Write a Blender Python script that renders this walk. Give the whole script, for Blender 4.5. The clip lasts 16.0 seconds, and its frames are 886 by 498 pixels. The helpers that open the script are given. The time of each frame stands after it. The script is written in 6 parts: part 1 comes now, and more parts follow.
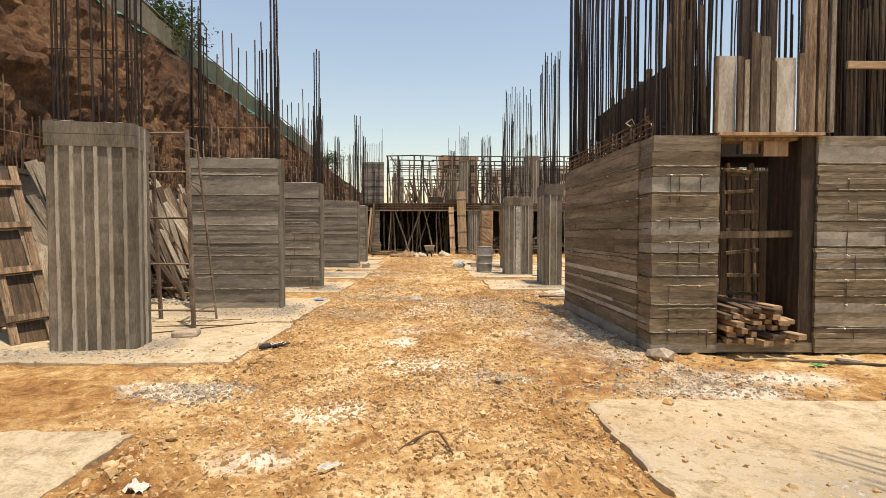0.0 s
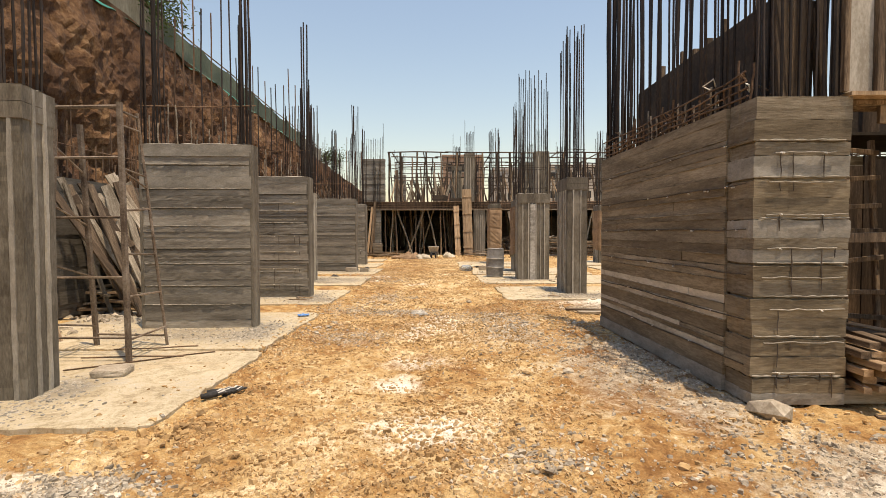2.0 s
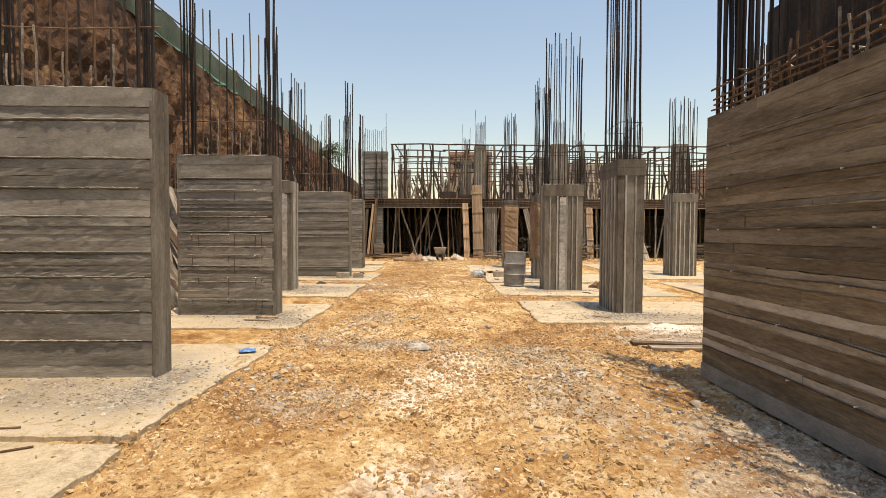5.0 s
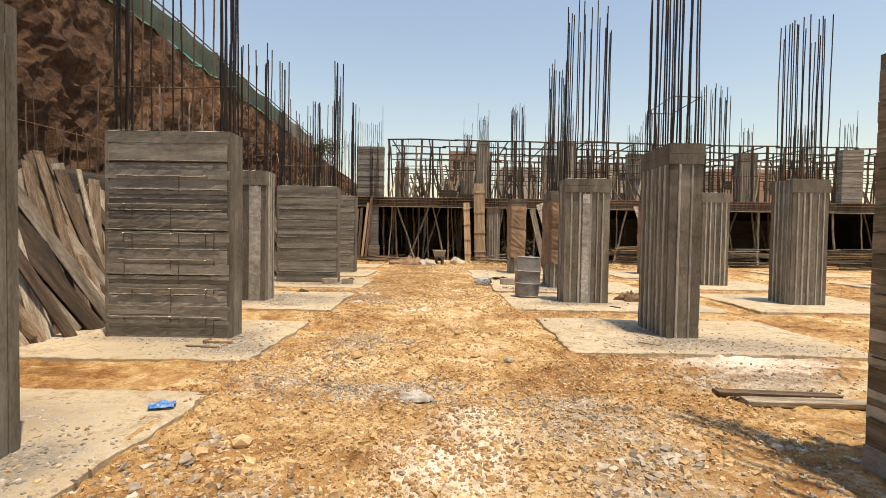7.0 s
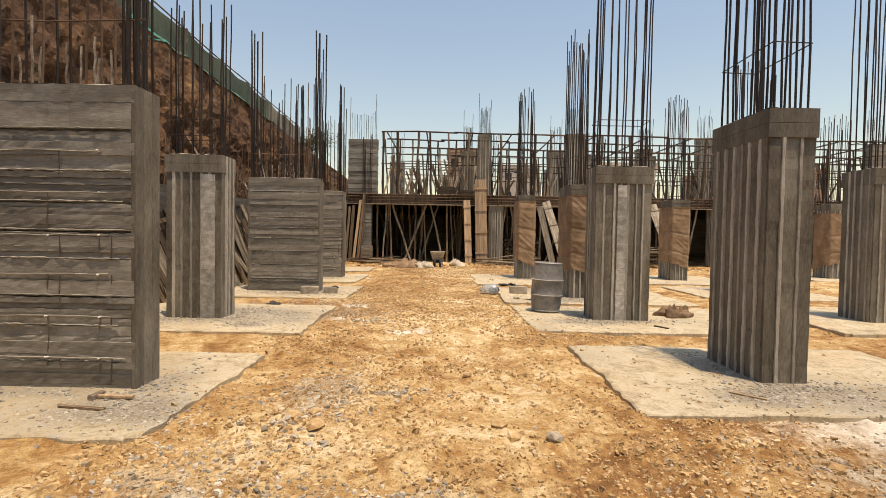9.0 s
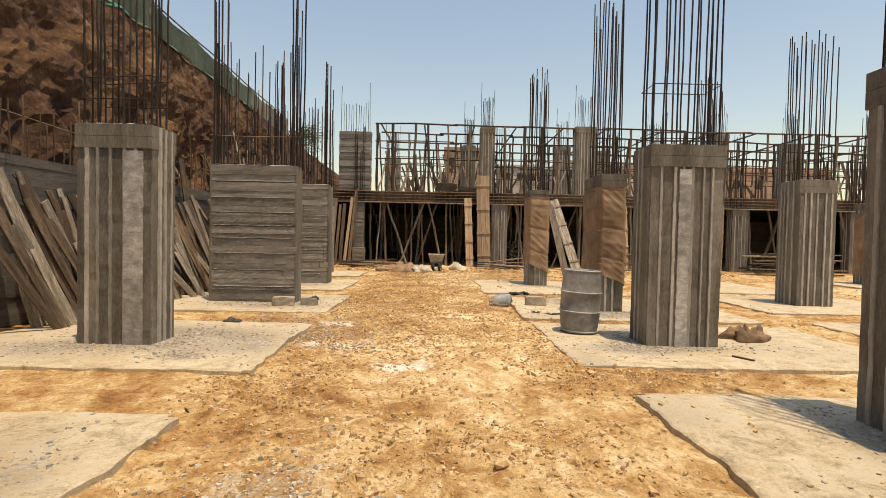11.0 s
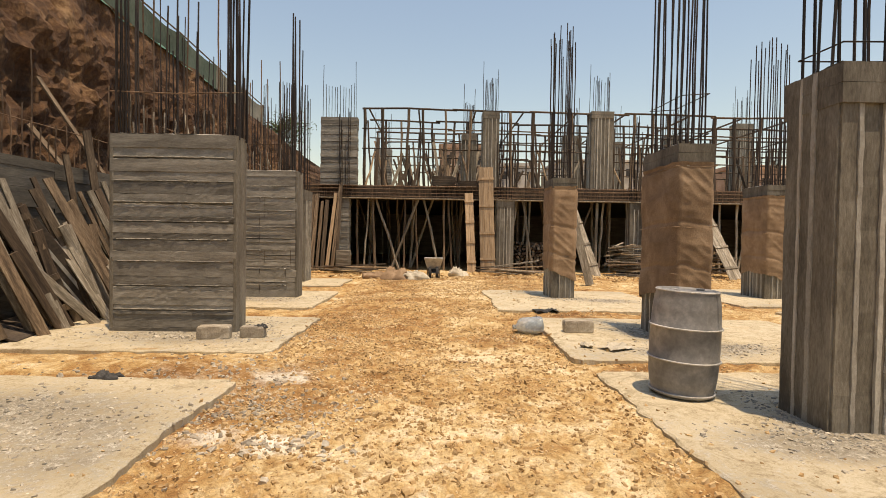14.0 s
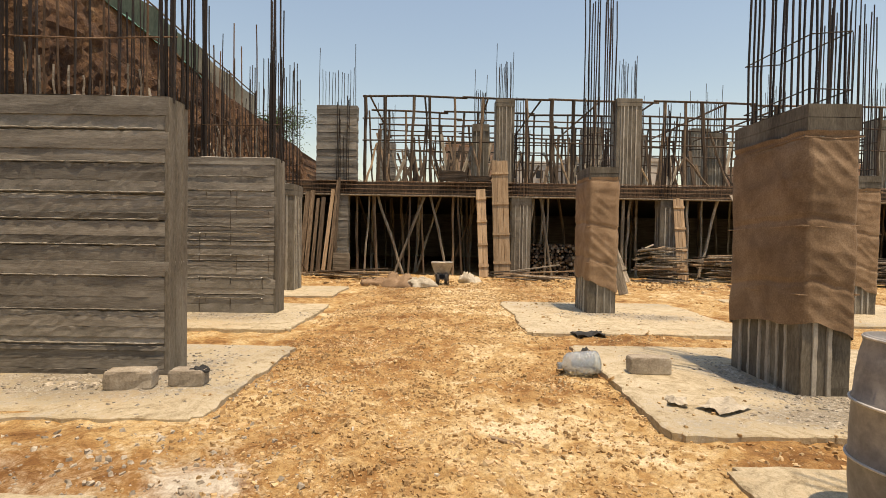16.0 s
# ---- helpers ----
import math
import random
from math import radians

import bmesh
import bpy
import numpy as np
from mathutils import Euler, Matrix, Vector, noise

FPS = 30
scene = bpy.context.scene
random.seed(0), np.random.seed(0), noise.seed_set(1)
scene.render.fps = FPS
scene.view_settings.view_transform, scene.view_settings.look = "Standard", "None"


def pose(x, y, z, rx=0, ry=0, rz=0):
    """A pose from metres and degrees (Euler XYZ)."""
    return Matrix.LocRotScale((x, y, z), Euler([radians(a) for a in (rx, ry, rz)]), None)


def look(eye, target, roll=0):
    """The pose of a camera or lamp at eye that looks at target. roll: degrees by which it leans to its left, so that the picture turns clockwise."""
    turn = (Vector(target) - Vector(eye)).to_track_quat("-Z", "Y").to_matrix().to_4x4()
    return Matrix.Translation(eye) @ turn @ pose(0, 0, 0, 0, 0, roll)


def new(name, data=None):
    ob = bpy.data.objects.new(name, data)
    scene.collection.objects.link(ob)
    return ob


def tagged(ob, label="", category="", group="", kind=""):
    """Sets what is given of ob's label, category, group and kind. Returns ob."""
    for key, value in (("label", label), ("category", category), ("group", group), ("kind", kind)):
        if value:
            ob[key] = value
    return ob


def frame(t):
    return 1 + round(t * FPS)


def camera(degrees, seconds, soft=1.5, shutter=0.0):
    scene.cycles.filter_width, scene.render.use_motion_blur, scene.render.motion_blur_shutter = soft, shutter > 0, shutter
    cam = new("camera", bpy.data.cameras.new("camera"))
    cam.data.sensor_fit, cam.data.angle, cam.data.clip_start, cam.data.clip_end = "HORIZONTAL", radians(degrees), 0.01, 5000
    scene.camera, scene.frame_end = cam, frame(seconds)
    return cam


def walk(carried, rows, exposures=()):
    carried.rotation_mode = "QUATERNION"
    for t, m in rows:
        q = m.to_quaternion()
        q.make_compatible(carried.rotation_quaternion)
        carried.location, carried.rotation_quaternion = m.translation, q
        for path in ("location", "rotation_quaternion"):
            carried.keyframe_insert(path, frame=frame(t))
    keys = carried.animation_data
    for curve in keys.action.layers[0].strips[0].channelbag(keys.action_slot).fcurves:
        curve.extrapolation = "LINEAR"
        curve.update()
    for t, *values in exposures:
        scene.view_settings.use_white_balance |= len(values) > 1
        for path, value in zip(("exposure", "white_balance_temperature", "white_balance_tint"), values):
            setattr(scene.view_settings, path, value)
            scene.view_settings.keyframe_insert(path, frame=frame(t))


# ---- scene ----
cam = camera(82.6, 16.0, 0.5)
PATH = [
    (0, (-0.034, 0.068, 1.494), (-0.031, 2.067, 1.43), 0.1),
    (0.5, (-0.076, 0.528, 1.505), (-0.068, 2.527, 1.438), -0.0),
    (1, (-0.105, 0.978, 1.513), (-0.097, 2.977, 1.446), -0.1),
    (1.5, (-0.112, 1.453, 1.497), (-0.11, 3.451, 1.43), -0.1),
    (2, (-0.127, 1.901, 1.527), (-0.137, 3.9, 1.462), -0.1),
    (2.5, (-0.117, 2.379, 1.516), (-0.139, 4.378, 1.449), -0.0),
    (3, (-0.134, 2.877, 1.491), (-0.162, 4.876, 1.424), 0.0),
    (3.5, (-0.148, 3.371, 1.504), (-0.18, 5.37, 1.439), 0.1),
    (4, (-0.16, 3.878, 1.515), (-0.194, 5.877, 1.451), 0.1),
    (6.5, (-0.302, 6.357, 1.459), (-0.333, 8.355, 1.397), 0.8),
    (7, (-0.337, 6.856, 1.494), (-0.363, 8.855, 1.436), 0.9),
    (7.5, (-0.371, 7.373, 1.501), (-0.393, 9.372, 1.442), 0.9),
    (8, (-0.38, 7.914, 1.47), (-0.401, 9.913, 1.41), 0.9),
    (8.5, (-0.391, 8.472, 1.49), (-0.408, 10.471, 1.429), 0.9),
    (9, (-0.445, 9.033, 1.519), (-0.459, 11.032, 1.459), 1.0),
    (11.5, (-0.649, 11.738, 1.456), (-0.637, 13.737, 1.404), 1.2),
    (12, (-0.696, 12.281, 1.445), (-0.671, 14.28, 1.394), 1.2),
    (12.5, (-0.714, 12.823, 1.448), (-0.683, 14.822, 1.399), 1.2),
    (13, (-0.752, 13.325, 1.446), (-0.719, 15.324, 1.397), 1.1),
    (13.5, (-0.758, 13.837, 1.424), (-0.726, 15.837, 1.376), 1.0),
    (14, (-0.758, 14.372, 1.438), (-0.732, 16.371, 1.391), 0.9),
    (14.5, (-0.822, 14.896, 1.463), (-0.798, 16.895, 1.415), 0.8),
    (15, (-0.821, 15.437, 1.455), (-0.806, 17.436, 1.406), 0.9),
    (15.5, (-0.818, 15.977, 1.45), (-0.81, 17.977, 1.404), 0.9),
    (16, (-0.862, 16.526, 1.469), (-0.858, 18.526, 1.423), 0.9),
]
walk(cam, [(t, look(eye, target, roll)) for t, eye, target, roll in PATH], [(0, 0.15, 7450, 16), (7.5, 0.12, 7350, 16), (9, 0.03, 7450, 16), (11.3, 0.04, 7700, 15), (16, 0.04, 7700, 15)])

# ---- world, sun ----
world = bpy.data.worlds.new("world")
scene.world = world
world.use_nodes = True
wn = world.node_tree.nodes
sky = wn.new("ShaderNodeTexSky")
sky.sky_type = "NISHITA"
sky.sun_disc = False
SUN_DIR = Vector((0.135, -0.165, 0.977)).normalized()
sky.sun_elevation = math.asin(SUN_DIR.z)
sky.sun_rotation = math.atan2(SUN_DIR.x, SUN_DIR.y)
sky.altitude, sky.air_density, sky.dust_density, sky.ozone_density = 0.0, 1.6, 0.8, 1.35
world.node_tree.links.new(sky.outputs[0], wn["Background"].inputs[0])
wn["Background"].inputs[1].default_value = 0.15
sun = new("sun", bpy.data.lights.new("sun", "SUN"))
sun.data.energy, sun.data.angle, sun.data.color = 4.3, radians(0.53), (1.0, 0.87, 0.68)
sun.matrix_world = look(SUN_DIR * 60, (0, 0, 0))


# ---- materials ----
def ramp(nt, fac, stops):
    n = nt.nodes.new("ShaderNodeValToRGB")
    e = n.color_ramp.elements
    while len(e) < len(stops):
        e.new(0.5)
    for el, (p, c) in zip(e, stops):
        el.position, el.color = p, (*c, 1)
    nt.links.new(fac, n.inputs[0])
    return n.outputs[0]


def noise_tex(nt, vec, scale, detail=6, rough=0.6, distort=0.0):
    n = nt.nodes.new("ShaderNodeTexNoise")
    n.inputs["Scale"].default_value, n.inputs["Detail"].default_value = scale, detail
    n.inputs["Roughness"].default_value, n.inputs["Distortion"].default_value = rough, distort
    nt.links.new(vec, n.inputs["Vector"])
    return n.outputs["Fac"]


def coords(nt, stretch=(1, 1, 1), world_space=False):
    if world_space:
        out = nt.nodes.new("ShaderNodeNewGeometry").outputs["Position"]
    else:
        out = nt.nodes.new("ShaderNodeTexCoord").outputs["Object"]
    m = nt.nodes.new("ShaderNodeMapping")
    m.inputs["Scale"].default_value = stretch
    nt.links.new(out, m.inputs["Vector"])
    return m.outputs["Vector"]


def mix(nt, fac, a, b, blend="MIX"):
    n = nt.nodes.new("ShaderNodeMix")
    n.data_type, n.blend_type = "RGBA", blend
    for sock, val in ((n.inputs[0], fac), (n.inputs[6], a), (n.inputs[7], b)):
        if isinstance(val, bpy.types.NodeSocket):
            nt.links.new(val, sock)
        elif isinstance(val, (int, float)):
            sock.default_value = val
        else:
            sock.default_value = (*val, 1)
    return n.outputs[2]


def calc(nt, op, a, b=0.0, clamp=False):
    n = nt.nodes.new("ShaderNodeMath")
    n.operation, n.use_clamp = op, clamp
    for sock, val in zip(n.inputs, (a, b)):
        if isinstance(val, bpy.types.NodeSocket):
            nt.links.new(val, sock)
        else:
            sock.default_value = val
    return n.outputs[0]


def blank(name, rough=0.8, metal=0.0):
    m = bpy.data.materials.new(name)
    m.use_nodes = True
    p = m.node_tree.nodes["Principled BSDF"]
    p.inputs["Roughness"].default_value, p.inputs["Metallic"].default_value = rough, metal
    return m, m.node_tree, p


def bump(nt, p, height, strength=0.4, dist=0.02):
    b = nt.nodes.new("ShaderNodeBump")
    b.inputs["Strength"].default_value, b.inputs["Distance"].default_value = strength, dist
    nt.links.new(height, b.inputs["Height"])
    nt.links.new(b.outputs[0], p.inputs["Normal"])


def grained(name, dark, mid, light, big=1.5, fine=25, stretch=(1, 1, 1), rough=0.85, metal=0.0, rel=0.4, dist=0.01,
            vary=0.25, island=0.0, world_space=False):
    """Two scales of variation between three colours, with a change of tone from object to object or piece to piece."""
    m, nt, p = blank(name, rough, metal)
    v = coords(nt, stretch, world_space)
    a, b = noise_tex(nt, v, big, 5, 0.6, 0.3), noise_tex(nt, v, fine, 8, 0.7)
    f = calc(nt, "ADD", calc(nt, "MULTIPLY", a, 0.55), calc(nt, "MULTIPLY", b, 0.45))
    c = ramp(nt, f, [(0.39, dark), (0.5, mid), (0.61, light)])
    r = nt.nodes.new("ShaderNodeObjectInfo").outputs["Random"]
    if island:
        g = nt.nodes.new("ShaderNodeNewGeometry").outputs["Random Per Island"]
        tone = calc(nt, "ADD", calc(nt, "MULTIPLY", g, 2 * island), 1 - island)
    else:
        tone = calc(nt, "ADD", calc(nt, "MULTIPLY", r, 2 * vary), 1 - vary)
    k = nt.nodes.new("ShaderNodeCombineColor")
    for i in range(3):
        nt.links.new(tone, k.inputs[i])
    c = mix(nt, 1.0, c, k.outputs[0], "MULTIPLY")
    nt.links.new(c, p.inputs["Base Color"])
    bump(nt, p, f, rel, dist)
    return m


CONCRETE_H = grained("concrete_boarded", (0.145, 0.130, 0.106), (0.222, 0.202, 0.168), (0.305, 0.283, 0.240), 2.6, 26,
                     (0.45, 0.45, 3.2), 0.9, rel=0.7, dist=0.010, vary=0.34)
CONCRETE_V = grained("concrete_fluted", (0.092, 0.078, 0.058), (0.158, 0.139, 0.107), (0.235, 0.212, 0.170), 1.8, 24,
                     (2.6, 2.6, 0.6), 0.9, rel=0.7, dist=0.010, vary=0.2)
CONCRETE_CORE = grained("concrete_core_wall", (0.13, 0.104, 0.068), (0.235, 0.195, 0.136), (0.35, 0.305, 0.228), 2.4, 24,
                        (0.4, 0.4, 3.0), 0.9, rel=0.8, dist=0.011, vary=0.3)
CORE_PALE = grained("concrete_core_band", (0.34, 0.295, 0.22), (0.50, 0.45, 0.355), (0.62, 0.57, 0.47), 2.0, 15,
                    (0.7, 0.7, 2.2), 0.9, rel=0.9, dist=0.015, vary=0.12)
CONCRETE_PALE = grained("concrete_smooth_pale", (0.24, 0.225, 0.195), (0.37, 0.35, 0.31), (0.55, 0.53, 0.485), 4, 30,
                        (2, 2, 3), 0.85, rel=0.6)
CONCRETE_SMOOTH = grained("concrete_smooth_band", (0.19, 0.175, 0.145), (0.265, 0.245, 0.205), (0.35, 0.325, 0.28), 3, 30,
                          (0.8, 0.8, 2.0), 0.85, rel=0.4, vary=0.15)
CORE_DARK = grained("concrete_core_dark", (0.105, 0.080, 0.048), (0.19, 0.150, 0.096), (0.30, 0.25, 0.170), 2.0, 22,
                    (0.4, 0.4, 3.0), 0.9, rel=0.8, dist=0.010, vary=0.26)
RETAINING = grained("concrete_retaining", (0.075, 0.065, 0.05), (0.125, 0.112, 0.09), (0.19, 0.172, 0.142), 2.2, 22, (0.4, 0.4, 3.0), 0.9, rel=0.7, vary=0.2)
MORTAR = grained("mortar_ridge", (0.27, 0.248, 0.205), (0.36, 0.332, 0.28), (0.46, 0.432, 0.37), 5, 40, (2, 2, 0.7), rel=0.6)
REBAR = grained("rebar_steel", (0.022, 0.018, 0.016), (0.045, 0.034, 0.028), (0.09, 0.055, 0.035), 3, 40, (1, 1, 1), 0.65, 0.55,
                rel=0.2, vary=0.45)
REBAR_RUST = grained("rebar_rusted", (0.07, 0.045, 0.03), (0.14, 0.085, 0.05), (0.22, 0.15, 0.10), 4, 40, (1, 1, 1), 0.85, 0.2,
                     rel=0.2, vary=0.4)
REBAR_SPLASHED = grained("rebar_cement_splashed", (0.12, 0.095, 0.07), (0.21, 0.175, 0.135), (0.34, 0.30, 0.245), 4, 40, (1, 1, 1), 0.85, 0.1,
                         rel=0.2, vary=0.35)
WIRE = grained("form_tie_wire", (0.05, 0.04, 0.03), (0.09, 0.07, 0.05), (0.14, 0.11, 0.09), 5, 40, rel=0.2)
TIE_WHITE = grained("tie_plastic", (0.55, 0.54, 0.5), (0.68, 0.66, 0.6), (0.78, 0.76, 0.7), 5, 40, rel=0.2)
WOOD = grained("timber_weathered", (0.05, 0.033, 0.02), (0.14, 0.095, 0.058), (0.29, 0.215, 0.14), 2.2, 18, (7, 7, 0.6), 0.85,
               rel=0.6, vary=0.45)
WOOD_PALE = grained("timber_pale", (0.25, 0.165, 0.092), (0.37, 0.255, 0.15), (0.50, 0.37, 0.24), 2.2, 18, (7, 7, 0.6), 0.8,
                    rel=0.5, vary=0.3)
WOOD_DUSTY = grained("timber_cement_dusted", (0.13, 0.105, 0.075), (0.25, 0.21, 0.155), (0.46, 0.41, 0.33), 2.5, 16, (6, 6, 0.7),
                     0.9, rel=0.6, vary=0.35)
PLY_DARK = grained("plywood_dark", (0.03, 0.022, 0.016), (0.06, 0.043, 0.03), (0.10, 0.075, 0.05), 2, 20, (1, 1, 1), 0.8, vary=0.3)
PLY_PALE = grained("plywood_pale", (0.30, 0.27, 0.22), (0.45, 0.42, 0.36), (0.60, 0.57, 0.51), 2.5, 25, (2, 2, 0.7), 0.8, vary=0.25)
STEEL_RUST = grained("ladder_steel", (0.10, 0.07, 0.05), (0.20, 0.155, 0.115), (0.32, 0.27, 0.22), 3, 40, rough=0.75, metal=0.3,
                     rel=0.3)
SACKING = grained("sack_dark", (0.09, 0.055, 0.03), (0.16, 0.10, 0.055), (0.26, 0.17, 0.10), 5, 60, rel=0.6)
BURLAP = grained("burlap", (0.18, 0.115, 0.066), (0.27, 0.178, 0.105), (0.375, 0.262, 0.165), 2.5, 60, (1, 1, 1), 0.95, rel=0.5, vary=0.12)
STONE = grained("rubble_stone", (0.31, 0.19, 0.080), (0.47, 0.315, 0.150), (0.64, 0.49, 0.295), 1.6, 22, rel=0.5, island=0.28,
                world_space=True)
STONE_GREY = grained("grey_gravel", (0.24, 0.20, 0.148), (0.38, 0.33, 0.255), (0.55, 0.50, 0.41), 3, 30, rel=0.5, island=0.35,
                     world_space=True)
BLOCK = grained("concrete_block", (0.24, 0.20, 0.15), (0.36, 0.31, 0.24), (0.48, 0.43, 0.35), 4, 50, rel=0.6, vary=0.15)
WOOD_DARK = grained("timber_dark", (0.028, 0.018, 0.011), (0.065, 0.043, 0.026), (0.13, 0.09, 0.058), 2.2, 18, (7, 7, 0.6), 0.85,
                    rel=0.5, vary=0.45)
DRUM_PALE = grained("drum_pale_ridge", (0.30, 0.30, 0.29), (0.42, 0.41, 0.39), (0.55, 0.53, 0.5), 5, 30, rough=0.7, rel=0.2)
DRUM = grained("drum_plastic", (0.15, 0.148, 0.145), (0.22, 0.216, 0.21), (0.34, 0.325, 0.305), 2.5, 14, (1, 1, 1), 0.55, rel=0.15, vary=0.0)
BRICK = grained("far_brick", (0.30, 0.19, 0.13), (0.40, 0.26, 0.18), (0.50, 0.36, 0.27), 0.6, 6, rel=0.3, vary=0.2)
# plaster colour lightened to carry the haze of distance
PLASTER_HAZY = grained("far_plaster_hazy", (0.38, 0.34, 0.29), (0.5, 0.46, 0.40), (0.6, 0.56, 0.5), 0.4, 5, rel=0.2, vary=0.2)
GREY_METAL = grained("barrow_steel", (0.20, 0.19, 0.17), (0.34, 0.32, 0.29), (0.5, 0.48, 0.44), 4, 30, rough=0.6, metal=0.4, rel=0.2)
RUBBER = grained("rubber", (0.015, 0.015, 0.015), (0.025, 0.025, 0.025), (0.05, 0.045, 0.04), 4, 30)
NET = grained("green_net", (0.03, 0.085, 0.06), (0.05, 0.14, 0.10), (0.09, 0.21, 0.15), 1.5, 30, (1, 1, 0.5), 0.8, rel=0.5)
TEAL = grained("teal_sheet", (0.02, 0.20, 0.16), (0.03, 0.28, 0.22), (0.06, 0.36, 0.29), 2, 30, rel=0.5)
SCREEN = grained("fence_screen", (0.13, 0.12, 0.085), (0.20, 0.185, 0.14), (0.28, 0.26, 0.21), 0.8, 15, (1, 1, 0.4), 0.9, rel=0.4)
SCREEN_GREEN = grained("fence_screen_green", (0.05, 0.075, 0.05), (0.085, 0.115, 0.08), (0.13, 0.16, 0.12), 0.8, 15, (1, 1, 0.4), 0.9, rel=0.4)
ORANGE = grained("orange_paint", (0.42, 0.12, 0.04), (0.52, 0.17, 0.06), (0.6, 0.24, 0.10), 3, 30, rough=0.5)
CLOTH_WHITE = grained("cloth_white", (0.5, 0.48, 0.44), (0.65, 0.63, 0.58), (0.78, 0.76, 0.7), 8, 60, rel=0.5)
PAPER = grained("cement_bag_paper", (0.33, 0.29, 0.22), (0.46, 0.41, 0.32), (0.58, 0.53, 0.43), 6, 40, rel=0.5)
CLOTH_DARK = grained("cloth_dark", (0.02, 0.02, 0.02), (0.04, 0.04, 0.04), (0.08, 0.075, 0.07), 8, 60, rel=0.5)
BLUE = grained("blue_print", (0.03, 0.14, 0.42), (0.06, 0.22, 0.55), (0.3, 0.45, 0.7), 12, 60, rough=0.5)
GREEN_BAG = grained("green_plastic", (0.03, 0.25, 0.05), (0.06, 0.38, 0.09), (0.15, 0.5, 0.18), 12, 60, rough=0.5)
BARK = grained("bark", (0.06, 0.045, 0.03), (0.11, 0.085, 0.06), (0.17, 0.14, 0.10), 3, 20, (3, 3, 1))
LEAF = grained("leaf", (0.05, 0.085, 0.025), (0.08, 0.13, 0.042), (0.13, 0.19, 0.075), 3, 20, island=0.4)


def ground_material():
    m, nt, p = blank("site_ground", 0.95)
    v = coords(nt, world_space=True)
    big, mid, fine, grit = noise_tex(nt, v, 0.75, 6, 0.62, 0.9), noise_tex(nt, v, 3.6, 8, 0.72, 0.8), noise_tex(nt, v, 22, 7, 0.8, 0.6), noise_tex(nt, v, 90, 4, 0.8)
    rough = calc(nt, "ADD", calc(nt, "MULTIPLY", fine, 0.6), calc(nt, "MULTIPLY", grit, 0.4))
    a = nt.nodes.new("ShaderNodeAttribute")
    a.attribute_name = "cover"
    s = nt.nodes.new("ShaderNodeSeparateColor")
    nt.links.new(a.outputs["Color"], s.inputs[0])
    # loose dark soil where little trodden, pale crust where much
    f = calc(nt, "ADD", calc(nt, "ADD", calc(nt, "MULTIPLY", big, 0.45), calc(nt, "MULTIPLY", mid, 0.55)), calc(nt, "MULTIPLY", calc(nt, "SUBTRACT", s.outputs[2], 0.5), 0.11))
    tone = ramp(nt, rough, [(0.40, (0.46, 0.40, 0.35)), (0.47, (0.86, 0.84, 0.82)), (0.53, (1.04, 1.04, 1.04)), (0.60, (1.26, 1.29, 1.33))])
    soil = ramp(nt, f, [(0.38, (0.21, 0.098, 0.028)), (0.45, (0.36, 0.198, 0.068)), (0.51, (0.48, 0.315, 0.132)), (0.565, (0.60, 0.445, 0.232)), (0.63, (0.73, 0.60, 0.39))])
    gravel = ramp(nt, calc(nt, "ADD", calc(nt, "MULTIPLY", mid, 0.4), calc(nt, "MULTIPLY", rough, 0.6)),
                  [(0.42, (0.15, 0.122, 0.088)), (0.5, (0.34, 0.298, 0.232)), (0.58, (0.60, 0.55, 0.46))])
    dust = ramp(nt, f, [(0.38, (0.55, 0.50, 0.40)), (0.5, (0.72, 0.675, 0.575)), (0.62, (0.82, 0.785, 0.70))])
    edge = calc(nt, "SUBTRACT", calc(nt, "ADD", calc(nt, "MULTIPLY", mid, 0.65), calc(nt, "MULTIPLY", fine, 0.35)), 0.5)
    kg = calc(nt, "MULTIPLY", calc(nt, "ADD", calc(nt, "SUBTRACT", s.outputs[0], 0.42), calc(nt, "MULTIPLY", edge, 2.2)), 2.0, True)
    kg = calc(nt, "MULTIPLY", calc(nt, "MINIMUM", kg, 0.82), calc(nt, "GREATER_THAN", s.outputs[0], 0.02))
    kd = calc(nt, "MULTIPLY", calc(nt, "ADD", calc(nt, "SUBTRACT", s.outputs[1], 0.40), calc(nt, "MULTIPLY", edge, 1.7)), 1.7, True)
    kd = calc(nt, "MULTIPLY", calc(nt, "MINIMUM", kd, 0.93), calc(nt, "GREATER_THAN", s.outputs[1], 0.02))
    c = mix(nt, kd, mix(nt, kg, mix(nt, 1.0, soil, tone, "MULTIPLY"), gravel), mix(nt, 0.45, dust, tone, "MULTIPLY"))
    nt.links.new(c, p.inputs["Base Color"])
    bump(nt, p, calc(nt, "ADD", calc(nt, "MULTIPLY", mid, 1.2), calc(nt, "MULTIPLY", rough, 1.2)), 0.75, 0.020)
    return m


